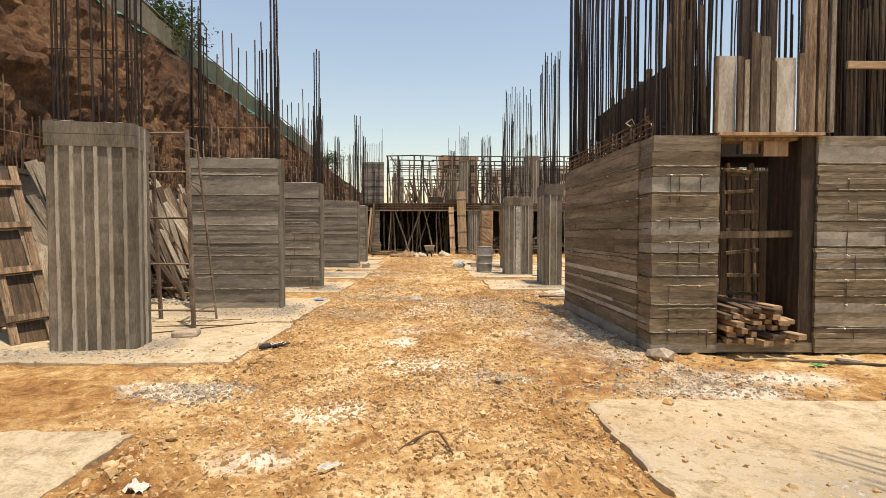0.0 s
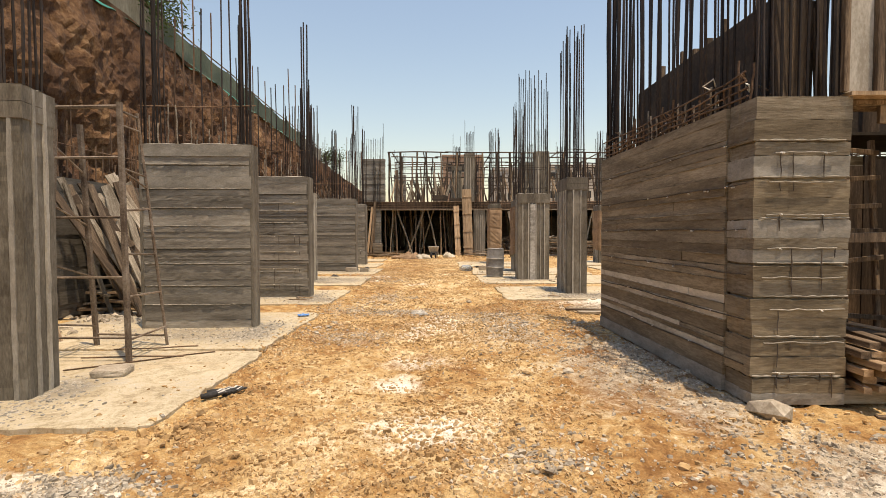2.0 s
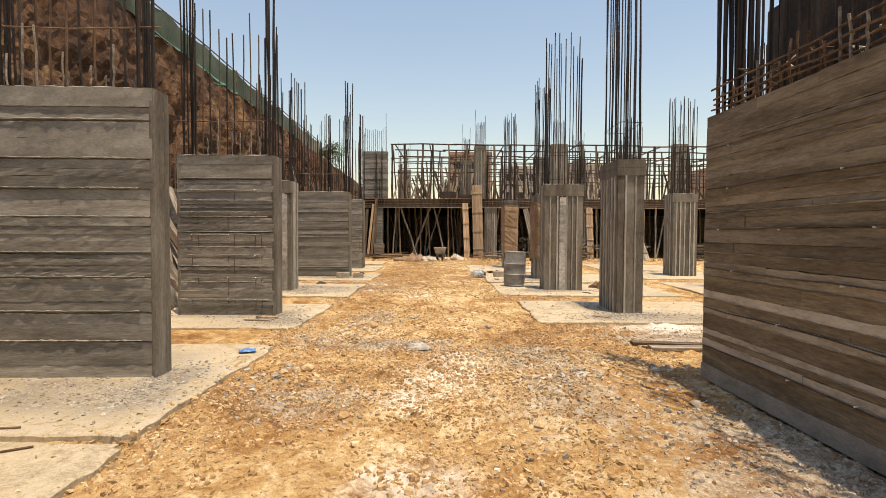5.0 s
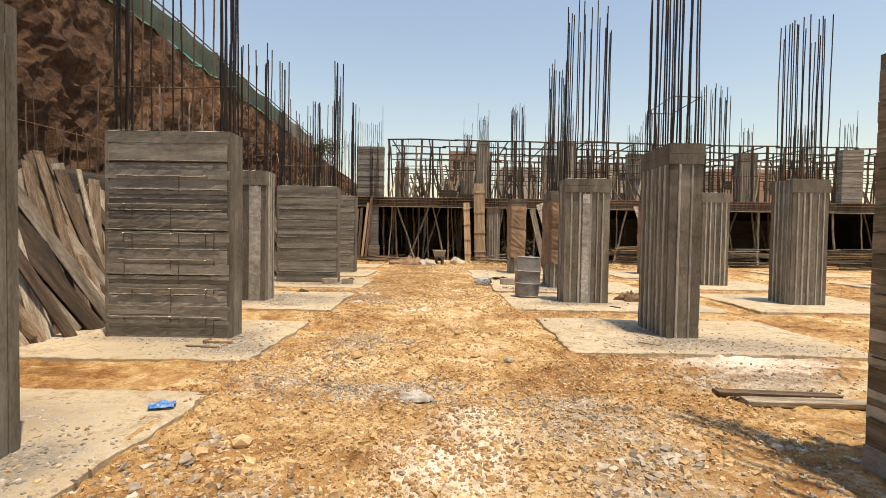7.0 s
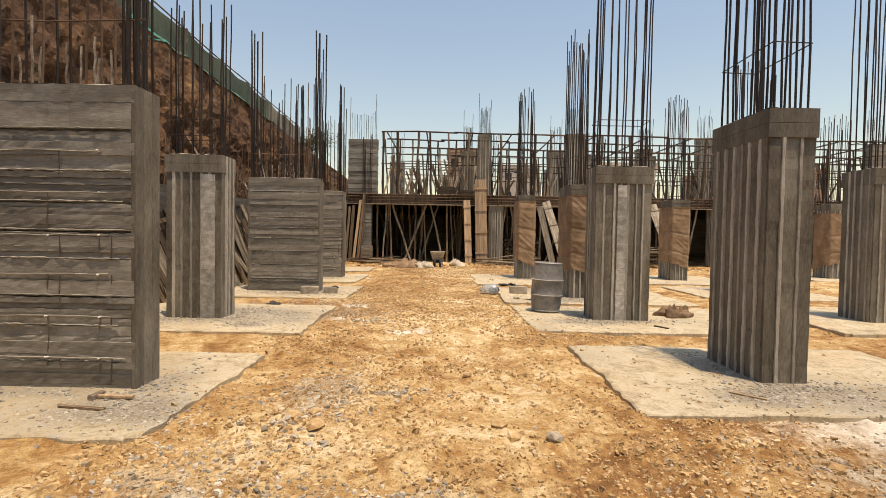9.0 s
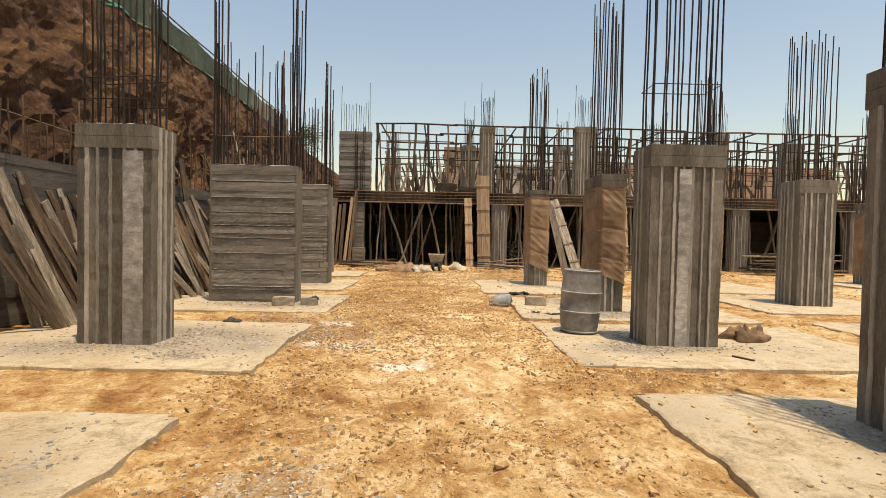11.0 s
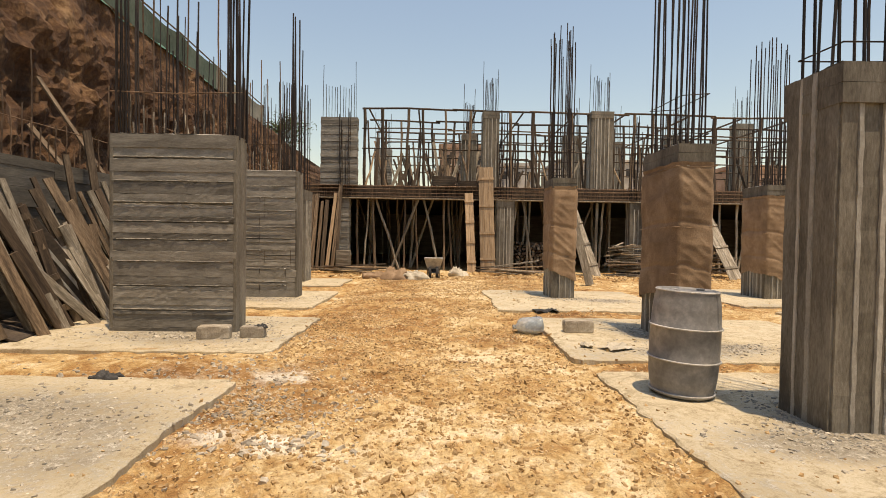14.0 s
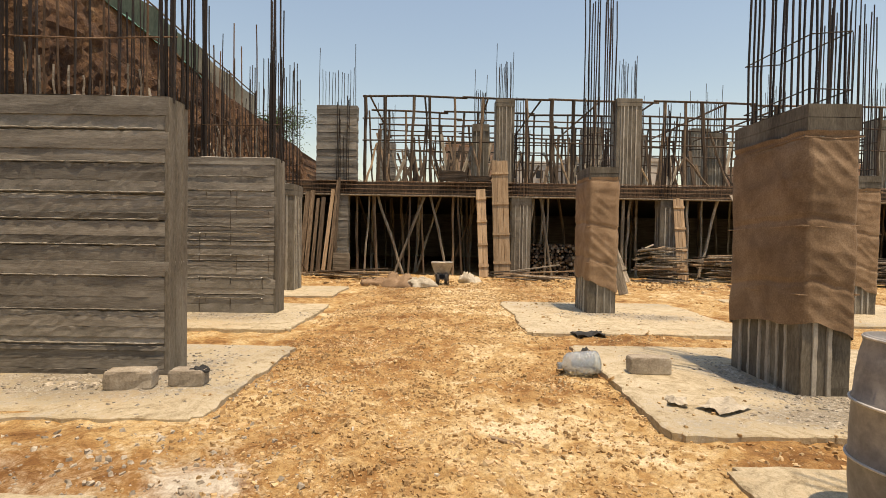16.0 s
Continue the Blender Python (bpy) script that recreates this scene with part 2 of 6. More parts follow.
def bank_material():
    m, nt, p = blank("cut_earth", 0.97)
    v = coords(nt, (1, 1, 0.75), world_space=True)
    big, mid, fine = noise_tex(nt, v, 0.33, 6, 0.65, 0.8), noise_tex(nt, v, 1.9, 8, 0.7, 0.5), noise_tex(nt, v, 11, 7, 0.7)
    f = calc(nt, "ADD", calc(nt, "MULTIPLY", big, 0.36), calc(nt, "ADD", calc(nt, "MULTIPLY", mid, 0.36), calc(nt, "MULTIPLY", fine, 0.28)))
    c = ramp(nt, f, [(0.39, (0.036, 0.016, 0.007)), (0.48, (0.082, 0.038, 0.016)), (0.55, (0.155, 0.080, 0.034)), (0.64, (0.33, 0.205, 0.105))])
    nt.links.new(c, p.inputs["Base Color"])
    bump(nt, p, calc(nt, "ADD", mid, calc(nt, "MULTIPLY", fine, 0.5)), 1.0, 0.14)
    return m


def glass_like(name, colour, rough, ior):
    m, nt, p = blank(name, rough)
    p.inputs["Base Color"].default_value = (*colour, 1)
    p.inputs["Transmission Weight"].default_value, p.inputs["IOR"].default_value = 0.8, ior
    return m


def pad_material():
    m, nt, p = blank("blinding_concrete", 0.92)
    v = coords(nt, world_space=True)
    big, mid, fine = noise_tex(nt, v, 0.8, 6, 0.65, 0.8), noise_tex(nt, v, 3.2, 9, 0.76, 1.3), noise_tex(nt, v, 30, 7, 0.8, 0.8)
    f = calc(nt, "ADD", calc(nt, "MULTIPLY", mid, 0.6), calc(nt, "MULTIPLY", fine, 0.4))
    c = ramp(nt, f, [(0.37, (0.25, 0.195, 0.12)), (0.45, (0.43, 0.355, 0.232)), (0.52, (0.57, 0.49, 0.34)), (0.61, (0.72, 0.64, 0.48))])
    soil = calc(nt, "MULTIPLY", calc(nt, "SUBTRACT", calc(nt, "ADD", calc(nt, "MULTIPLY", big, 0.6), calc(nt, "MULTIPLY", mid, 0.4)), 0.53), 11, True)
    c = mix(nt, calc(nt, "MULTIPLY", soil, 0.55), c, ramp(nt, f, [(0.36, (0.30, 0.18, 0.075)), (0.62, (0.60, 0.43, 0.225))]))
    a = nt.nodes.new("ShaderNodeAttribute")
    a.attribute_name = "ash"
    k = calc(nt, "ADD", calc(nt, "SUBTRACT", a.outputs["Fac"], 0.28), calc(nt, "MULTIPLY", calc(nt, "SUBTRACT", f, 0.5), 4.6))
    k = calc(nt, "MULTIPLY", calc(nt, "MULTIPLY", k, 2.4, True), 0.85)
    ash = ramp(nt, calc(nt, "ADD", calc(nt, "MULTIPLY", fine, 0.65), calc(nt, "MULTIPLY", mid, 0.35)),
               [(0.39, (0.085, 0.074, 0.056)), (0.46, (0.19, 0.168, 0.13)), (0.53, (0.31, 0.28, 0.225)), (0.61, (0.58, 0.545, 0.47))])
    c = mix(nt, k, c, ash)
    nt.links.new(c, p.inputs["Base Color"])
    bump(nt, p, f, 0.9, 0.03)
    return m


GROUND, BANK, PAD = ground_material(), bank_material(), pad_material()
BOTTLE = glass_like("blue_bottle_plastic", (0.84, 0.91, 0.95), 0.08, 1.35)


# ---- mesh helpers ----
class Shape:
    """Gathers vertices and faces of one mesh."""

    def __init__(self):
        self.v, self.f = [], []

    def add(self, verts, faces, m=None):
        k = len(self.v)
        self.v += [tuple(m @ Vector(q)) for q in verts] if m else [tuple(q) for q in verts]
        self.f += [tuple(i + k for i in q) for q in faces]
        return self

    def box(self, x0, x1, y0, y1, z0, z1, m=None):
        q = [(x, y, z) for z in (z0, z1) for x, y in ((x0, y0), (x1, y0), (x1, y1), (x0, y1))]
        return self.add(q, [(3, 2, 1, 0), (4, 5, 6, 7), (0, 1, 5, 4), (1, 2, 6, 5), (2, 3, 7, 6), (3, 0, 4, 7)], m)

    def bar(self, w, t, z0, z1, c=0.004, m=None, skew=0.0):
        """A bar along z with chamfered long edges and slightly uneven ends."""
        a, b = w / 2, t / 2
        ring = [(a - c, -b), (a, -b + c), (a, b - c), (a - c, b), (-a + c, b), (-a, b - c), (-a, -b + c), (-a + c, -b)]
        q = [(x, y, z0) for x, y in ring] + [(x, y, z1 + skew * x) for x, y in ring]
        f = [tuple(range(7, -1, -1)), tuple(range(8, 16))] + [(i, (i + 1) % 8, 8 + (i + 1) % 8, 8 + i) for i in range(8)]
        return self.add(q, f, m)

    def tube(self, pts, r, n=6, closed=False):
        pts = [Vector(q) for q in pts]
        k, rings = len(self.v), []
        for i, q in enumerate(pts):
            d = (pts[(i + 1) % len(pts)] - pts[i - 1]) if closed else (pts[min(i + 1, len(pts) - 1)] - pts[max(i - 1, 0)])
            d.normalize()
            u = d.cross(Vector((0.31, 0.2, 0.93)) if abs(d.z) < 0.9 else Vector((1, 0.1, 0))).normalized()
            w = d.cross(u)
            rr = r[i] if isinstance(r, (list, tuple)) else r
            rings.append([tuple(q + rr * (u * math.cos(2 * math.pi * j / n) + w * math.sin(2 * math.pi * j / n))) for j in range(n)])
        for g in rings:
            self.v += g
        m = len(rings)
        for i in range(m if closed else m - 1):
            for j in range(n):
                a, b = k + i * n, k + ((i + 1) % m) * n
                self.f.append((a + j, a + (j + 1) % n, b + (j + 1) % n, b + j))
        if not closed:
            self.f.append(tuple(k + j for j in range(n - 1, -1, -1)))
            self.f.append(tuple(k + (m - 1) * n + j for j in range(n)))
        return self

    def lathe(self, profile, n=32, m=None):
        """profile: (radius, z) from bottom to top; the ends are closed."""
        q, f = [], []
        for r, z in profile:
            q += [(r * math.cos(2 * math.pi * j / n), r * math.sin(2 * math.pi * j / n), z) for j in range(n)]
        for i in range(len(profile) - 1):
            f += [(i * n + j, i * n + (j + 1) % n, (i + 1) * n + (j + 1) % n, (i + 1) * n + j) for j in range(n)]
        f += [tuple(range(n - 1, -1, -1)), tuple((len(profile) - 1) * n + j for j in range(n))]
        return self.add(q, f, m)

    def grid(self, rows):
        """rows: equal lists of points."""
        k, w = len(self.v), len(rows[0])
        for g in rows:
            self.v += [tuple(q) for q in g]
        self.f += [(k + i * w + j, k + i * w + j + 1, k + (i + 1) * w + j + 1, k + (i + 1) * w + j)
                   for i in range(len(rows) - 1) for j in range(w - 1)]
        return self

    def mesh(self, name, material, smooth=False):
        me = bpy.data.meshes.new(name)
        me.from_pydata(self.v, [], self.f)
        me.materials.append(material)
        if smooth:
            me.polygons.foreach_set("use_smooth", [True] * len(me.polygons))
        me.update()
        return me


def part(name, shape, material, parent=None, label="", m=None, smooth=False):
    me = shape if isinstance(shape, bpy.types.Mesh) else shape.mesh(name, material, smooth)
    ob = new(name, me)
    if m is not None:
        ob.matrix_basis = m
    if parent:
        ob.parent = parent
    return tagged(ob, label)


def thing(name, label, category, group="", kind="", at=None):
    ob = new(name)
    ob.empty_display_size = 0.2
    if at is not None:
        ob.matrix_basis = at
    return tagged(ob, label, category, group, kind)


def solo(name, shape, material, label, category, group="", kind="", m=None, smooth=False):
    return tagged(part(name, shape, material, None, label, m, smooth), "", category, group, kind)


rng = random.Random(11)
U = rng.uniform


def along(a, b, face=(0, -1, 0)):
    """A pose at a with z towards b and y as near as may be against face."""
    z = (Vector(b) - Vector(a)).normalized()
    y = -Vector(face)
    y = (y - z * y.dot(z)).normalized()
    x = y.cross(z)
    return Matrix.Translation(a) @ Matrix((x, y, z)).transposed().to_4x4()


def fbm(x, y, scale, octaves=4, seed=0):
    """Value noise on numpy arrays, about -1 to 1."""
    out, amp, tot = np.zeros_like(x), 1.0, 0.0
    for o in range(octaves):
        gx, gy = x * scale * 2 ** o + 17.3 * o + seed, y * scale * 2 ** o - 9.1 * o + seed * 2.3
        ix, iy = np.floor(gx), np.floor(gy)
        fx, fy = gx - ix, gy - iy
        fx, fy = fx * fx * (3 - 2 * fx), fy * fy * (3 - 2 * fy)

        def h(a, b):
            s = np.sin(a * 127.1 + b * 311.7 + seed * 7.7) * 43758.5453
            return 2 * (s - np.floor(s)) - 1
        v = (h(ix, iy) * (1 - fx) + h(ix + 1, iy) * fx) * (1 - fy) + (h(ix, iy + 1) * (1 - fx) + h(ix + 1, iy + 1) * fx) * fy
        out += amp * v
        tot += amp
        amp *= 0.5
    return out / tot


# ---- plan ----
# pads of lean concrete round the columns: x0, x1, y0, y1
PADS = [(-6.6, -2.45, 5.75, 8.3), (-6.6, -2.5, 8.42, 11.4), (-6.6, -2.3, -2.0, 3.8), (1.24, 6.0, -2.0, 4.5), (-6.6, -2.65, 12.55, 15.15),
        (-6.6, -2.65, 16.45, 19.3), (-6.6, -2.75, 20.45, 23.1), (-6.6, -3.2, 24.25, 27.2), (-6.6, -3.5, 28.6, 31.0),
        (1.25, 5.2, 13.3, 15.95), (0.97, 5.3, 16.95, 19.75), (0.9, 5.2, 20.25, 23.4), (0.5, 4.3, 24.3, 28.1),
        (6.1, 9.7, 17.2, 20.4), (6.2, 10.0, 21.6, 24.6), (6.0, 9.6, 25.4, 29.2), (13.4, 16.8, 27.6, 30.6), (13.0, 16.8, 21.4, 24.8)]
GRAVEL = [(-1.3, 11.7, 0.6, 0.4), (-1.5, 9.4, 0.7, 0.6), (2.6, 4.95, 1.3, 0.45), (-2.45, 4.7, 0.5, 0.3), (0.6, 11.3, 1.0, 0.5), (2.0, 7.4, 1.15, 3.2), (2.2, 8.6, 0.6, 1.8), (1.0, 9.2, 1.1, 1.6), (0.4, 5.2, 0.6, 0.6), (0.7, 10.9, 1.2, 0.7), (-1.6, 13.9, 0.5, 0.8), (-2.0, 12.0, 0.7, 0.7),
          (-0.6, 11.7, 0.6, 0.4), (3.0, 12.3, 1.8, 0.9), (-3.2, 19.4, 1.4, 0.9), (-2.2, 18.6, 0.8, 0.6), (2.8, 5.4, 1.2, 0.5), (-2.3, 4.9, 0.5, 0.3), (2.2, 6.9, 0.7, 2.2), (1.7, 8.8, 0.8, 1.4)]
DUST = [(-0.62, 7.0, 0.36, 0.4), (-0.28, 10.2, 0.6, 0.9), (-0.15, 11.0, 0.35, 0.45), (-0.6, 9.5, 0.35, 0.5), (-0.45, 7.9, 0.5, 0.4), (-2.9, 4.9, 0.4, 0.25), (3.6, 5.3, 0.8, 0.3), (3.4, 13.1, 1.5, 0.6), (-2.4, 18.0, 0.3, 0.22), (-1.9, 17.9, 0.3, 0.25),
        (-1.0, 4.3, 0.5, 0.4), (-0.3, 5.8, 0.6, 0.5), (-1.0, 16.9, 0.4, 0.3), (-2.3, 19.5, 0.4, 0.3), (-1.3, 3.4, 0.4, 0.25), (2.75, 4.85, 0.7, 0.3), (-2.5, 4.65, 0.35, 0.16)]

# feet of the columns, where mortar and ash fell: x, y and reach
FEET = [(-4.37, 6.2, 0.55, 0.12), (-3.8, 6.6, 0.12, 0.4), (-4.0, 9.64, 1.0, 0.14), (-3.0, 9.9, 0.12, 0.25), (-4.2, 13.6, 0.9, 0.12), (-3.2, 13.9, 0.12, 0.3), (-4.7, 17.4, 0.5, 0.12), (-4.1, 17.9, 0.12, 0.4),
        (-4.4, 21.45, 1.0, 0.16), (-3.5, 21.9, 0.15, 0.4), (-4.7, 25.65, 0.9, 0.14), (3.1, 14.15, 0.3, 0.12), (2.75, 14.8, 0.12, 0.5), (2.75, 18.05, 0.5, 0.12), (2.15, 18.4, 0.12, 0.3), (2.9, 21.1, 0.4, 0.12), (2.4, 21.8, 0.14, 0.5), (2.3, 26.3, 0.4, 0.12)]
ASH = [(-3.6, 17.6, 1.4, 0.55), (-5.2, 17.3, 1.0, 0.6), (-3.0, 13.0, 0.6, 0.35), (3.9, 13.6, 1.2, 0.35), (-4.0, 9.2, 1.2, 0.5), (-3.2, 9.3, 0.6, 0.6), (-4.2, 18.2, 1.6, 0.75), (-3.3, 18.0, 0.7, 0.5), (-3.3, 13.2, 0.8, 0.5), (3.6, 13.9, 1.4, 0.5), (2.6, 13.8, 0.6, 0.35), (-4.6, 10.6, 1.4, 0.6), (-4.2, 21.2, 1.5, 0.5),
       (2.5, 20.7, 1.0, 0.35), (3.2, 21.0, 0.8, 0.4), (2.2, 17.9, 0.9, 0.35), (3.2, 25.9, 0.7, 0.4), (-5.2, 6.0, 1.2, 0.4), (-4.6, 25.4, 1.2, 0.5), (-3.6, 17.0, 0.3, 0.2)]


def blobs(x, y, spots):
    out = np.zeros_like(x)
    for cx, cy, rx, ry in spots:
        out = np.maximum(out, np.exp(-((x - cx) / rx) ** 2 - ((y - cy) / ry) ** 2))
    return out


def ground_height(x, y):
    z = -0.035 + 0.03 * fbm(x, y, 0.5, 3, 1) + 0.02 * fbm(x, y, 2.2, 3, 2) + 0.05 * np.maximum(fbm(x, y, 4.5, 3, 3), 0) + 0.045 * np.maximum(fbm(x, y, 9.0, 2, 4), 0)
    z += 0.07 * np.exp(-((x + 3.6) / 1.6) ** 2 - ((y - 19.9) / 0.35) ** 2) * (0.7 + 0.5 * fbm(x, y, 3.0, 3, 5))
    z += 0.12 * np.exp(-((x - 0.6) / 0.35) ** 2 - ((y - 3.25) / 0.3) ** 2) * (0.8 + 0.5 * fbm(x, y, 5.0, 3, 6))
    z += 0.10 * np.exp(-((x + 2.0) / 0.2) ** 2 - ((y - 3.4) / 0.6) ** 2) * (0.8 + 0.5 * fbm(x, y, 5.0, 3, 7))
    return z


def stretch_axis(lo, hi, step, far):
    inner = list(np.arange(lo, hi + step / 2, step))
    d, a, b = step, [lo], [hi]
    while b[-1] < far or a[-1] > -far:
        d *= 1.35
        a.append(a[-1] - d)
        b.append(b[-1] + d)
    return np.array(a[:0:-1] + inner + b[1:])


def build_ground():
    xs = np.unique(np.round(np.concatenate([stretch_axis(-7.4, 12.0, 0.12, 900), np.arange(-3.2, 3.2, 0.036)]), 3))
    ys = stretch_axis(-0.5, 36.0, 0.05, 900)
    X, Y = np.meshgrid(xs, ys)
    Z = ground_height(X, Y)
    far = np.clip((np.maximum(np.abs(X - 2) - 25, np.abs(Y - 20) - 40)) / 30, 0, 1)
    Z = Z * (1 - far) - 0.05 * far
    for x0, x1, y0, y1 in PADS:
        d = np.maximum(np.maximum(x0 - X, X - x1), np.maximum(y0 - Y, Y - y1))
        k = np.clip(d / 0.15 + 0.6, 0, 1)
        over = 0.10 * np.clip(1 + d / 0.4, 0, 1) * np.clip(0.1 + 1.5 * fbm(X, Y, 1.4, 4, 31), 0, 1)
        Z = Z * k + (-0.05 + over) * (1 - k)
    n, w = X.size, len(xs)
    co = np.stack([X, Y, Z], -1).reshape(-1, 3)
    i = (np.arange(len(ys) - 1)[:, None] * w + np.arange(w - 1)[None, :]).ravel()
    faces = np.stack([i, i + 1, i + w + 1, i + w], -1)
    me = bpy.data.meshes.new("ground")
    me.from_pydata(co.tolist(), [], faces.tolist())
    me.polygons.foreach_set("use_smooth", [True] * len(me.polygons))
    g = np.clip(blobs(X, Y, GRAVEL) * (0.75 + 0.5 * fbm(X, Y, 1.3, 3, 9)), 0, 1)
    g = np.maximum(g, 0.12 + 0.34 * fbm(X, Y, 0.45, 3, 12))
    d = np.clip(blobs(X, Y, DUST), 0, 1)
    d = np.maximum(d, 0.10 + 0.36 * fbm(X, Y, 0.7, 3, 14) + 0.20 * np.exp(-((X + 0.3) / 1.2) ** 2 - ((Y - 8.5) / 4.0) ** 2))
    g = np.maximum(g, 0.42 * np.exp(-((X - 1.3) / 1.1) ** 2 - ((Y - 8.0) / 3.5) ** 2) + 0.3 * fbm(X, Y, 1.1, 3, 15))
    trod = 0.5 + 0.42 * np.exp(-((X + 0.1) / 0.95) ** 2) - (0.22 + 0.14 * np.clip((Y - 11) / 3, 0, 1)) * np.exp(-((np.abs(X + 0.3) - 1.75) / 0.6) ** 2) + 0.6 * fbm(X, Y, 0.55, 3, 41)
    col = np.stack([np.clip(g, 0, 1), np.clip(d, 0, 1), np.clip(trod, 0, 1), np.ones_like(X)], -1).reshape(-1)
    at = me.color_attributes.new("cover", "FLOAT_COLOR", "POINT")
    at.data.foreach_set("color", col.astype(np.float32))
    me.materials.append(GROUND)
    tagged(new("ground", me), "trodden ochre soil with gravel and cement dust", "ground", kind="structure")


build_ground()


def build_bank():
    """The cut face of the excavation, with the higher ground behind it."""
    ys = np.concatenate([np.arange(-40, -4, 1.5), np.arange(-4, 46, 0.12), np.arange(46, 140, 4)])
    s = np.concatenate([np.linspace(0, 1, 64), 1 + np.array([0.04, 0.09, 0.16, 0.3, 0.6, 1.2, 2.5, 5, 10, 20, 40])])
    S, Y = np.meshgrid(s, ys)
    top = np.clip(7.75 - 0.042 * (Y - 12), 5.5, 8.2) + 0.18 * fbm(Y, Y * 0, 0.5, 3, 21)
    k = np.clip(S, 0, 1)
    X = -7.55 - 1.45 * k ** 1.2 - np.maximum(S - 1, 0) * 3.0
    Z = k * top
    amp = np.sin(np.clip(k, 0, 1) * math.pi) ** 0.5
    n1, n2, n3 = fbm(Y, Z, 0.45, 3, 22), fbm(Y, Z * 0.8, 1.6, 4, 23), fbm(Y, Z, 5.0, 3, 24)
    X = X + amp * (0.5 * n1 + 0.38 * n2 + 0.16 * n3)
    Z = Z + amp * (0.10 * n2 + 0.05 * n3) + np.where(S > 1, 0.12 * fbm(X, Y, 0.8, 3, 25), 0)
    w = len(s)
    i = (np.arange(len(ys) - 1)[:, None] * w + np.arange(w - 1)[None, :]).ravel()
    me = bpy.data.meshes.new("earth_bank")
    me.from_pydata(np.stack([X, Y, Z], -1).reshape(-1, 3).tolist(), [], np.stack([i, i + w, i + w + 1, i + 1], -1).tolist())
    me.materials.append(BANK)
    tagged(new("earth_bank", me), "steep raw cut of red-brown earth", "bank", kind="structure")


build_bank()


def build_pad(x0, x1, y0, y1):
    pts = []
    for (ax, ay), (bx, by) in (((x0, y0), (x1, y0)), ((x1, y0), (x1, y1)), ((x1, y1), (x0, y1)), ((x0, y1), (x0, y0))):
        n = max(4, int(math.hypot(bx - ax, by - ay) / 0.07))
        for i in range(n):
            t = i / n
            e = 0.10 if i == 0 else 0.0
            px, py = ax + (bx - ax) * t, ay + (by - ay) * t
            cx, cy = (x0 + x1) / 2, (y0 + y1) / 2
            j = noise.noise(Vector((px * 0.9, py * 0.9, 3))) * 0.08 + noise.noise(Vector((px * 5, py * 5, 1))) * 0.05 + noise.noise(Vector((px * 13, py * 13, 2))) * 0.025
            dx, dy = cx - px, cy - py
            L = math.hypot(dx, dy)
            pts.append((px + dx / L * (j + e), py + dy / L * (j + e)))
    s, n = Shape(), len(pts)
    cx, cy = (x0 + x1) / 2, (y0 + y1) / 2
    rings = [[(x, y, -0.09) for x, y in pts], [(x, y, 0.012 + 0.008 * noise.noise(Vector((x * 4, y * 4, 0)))) for x, y in pts]]
    for k in [0.99 - 0.075 * i for i in range(13)]:
        rings.append([(cx + (x - cx) * k, cy + (y - cy) * k, 0.022 + 0.004 * noise.noise(Vector((x * k * 3, y * k * 3, 5)))) for x, y in pts])
    s.add([q for g in rings for q in g], [(j * n + i, j * n + (i + 1) % n, (j + 1) * n + (i + 1) % n, (j + 1) * n + i) for j in range(len(rings) - 1) for i in range(n)]
          + [tuple(range((len(rings) - 1) * n, len(rings) * n))])
    me = s.mesh("concrete_pad", PAD)
    q = np.array(s.v)
    ash = np.maximum(blobs(q[:, 0], q[:, 1], [(a, b, c + 0.25, d + 0.25) for a, b, c, d in FEET]), blobs(q[:, 0], q[:, 1], ASH)) * (0.85 + 0.5 * fbm(q[:, 0], q[:, 1], 1.4, 3, 51))
    ash = np.maximum(ash, 0.14 + 0.55 * fbm(q[:, 0], q[:, 1], 0.8, 3, 52))
    me.attributes.new("ash", "FLOAT", "POINT").data.foreach_set("value", np.clip(ash, 0, 1).astype(np.float32))
    s = me
    solo("concrete_pad", s, PAD, "thin pale lean-concrete pad with ragged edges on soil", "concrete pad", "pads round the columns")


for q in PADS:
    build_pad(*q)


# ---- reinforcing bars ----
def bar_mesh(name, material, bend, seed, r=0.0125):
    g = random.Random(seed)
    pts, x, y = [], 0.0, 0.0
    for i in range(6):
        pts.append((x, y, i / 5))
        x, y = x + g.uniform(-bend, bend), y + g.uniform(-bend, bend)
    return Shape().tube(pts, r, 5).mesh(name, material)


BARS = [bar_mesh("rebar", REBAR, 0.012, i) for i in range(5)]
BARS_THICK = [bar_mesh("rebar", REBAR, 0.01, i + 9, 0.017) for i in range(3)]
BARS_SPLASHED = [bar_mesh("rebar", REBAR_SPLASHED, 0.012, i + 40, 0.011) for i in range(3)]
BARS_RUST = [bar_mesh("rebar", REBAR_RUST, 0.012, i + 20, 0.012) for i in range(4)]


def rebar(parent, x, y, z0, z1, meshes=BARS, lean=0.012):
    m = Matrix.Translation((x, y, z0)) @ Matrix.Rotation(U(0, 6.28), 4, "Z") @ Matrix.Rotation(U(-lean, lean), 4, "X") @ Matrix.Diagonal((1, 1, z1 - z0, 1))
    return part("rebar", rng.choice(meshes), None, parent, m=m)


def stirrup(parent, x0, x1, y0, y1, z, tilt=0.0):
    pts = [(x0, y0, z - tilt), (x1, y0, z), (x1, y1, z + tilt), (x0, y1, z)]
    part("stirrup", Shape().tube(pts, 0.007, 5, True), REBAR, parent)


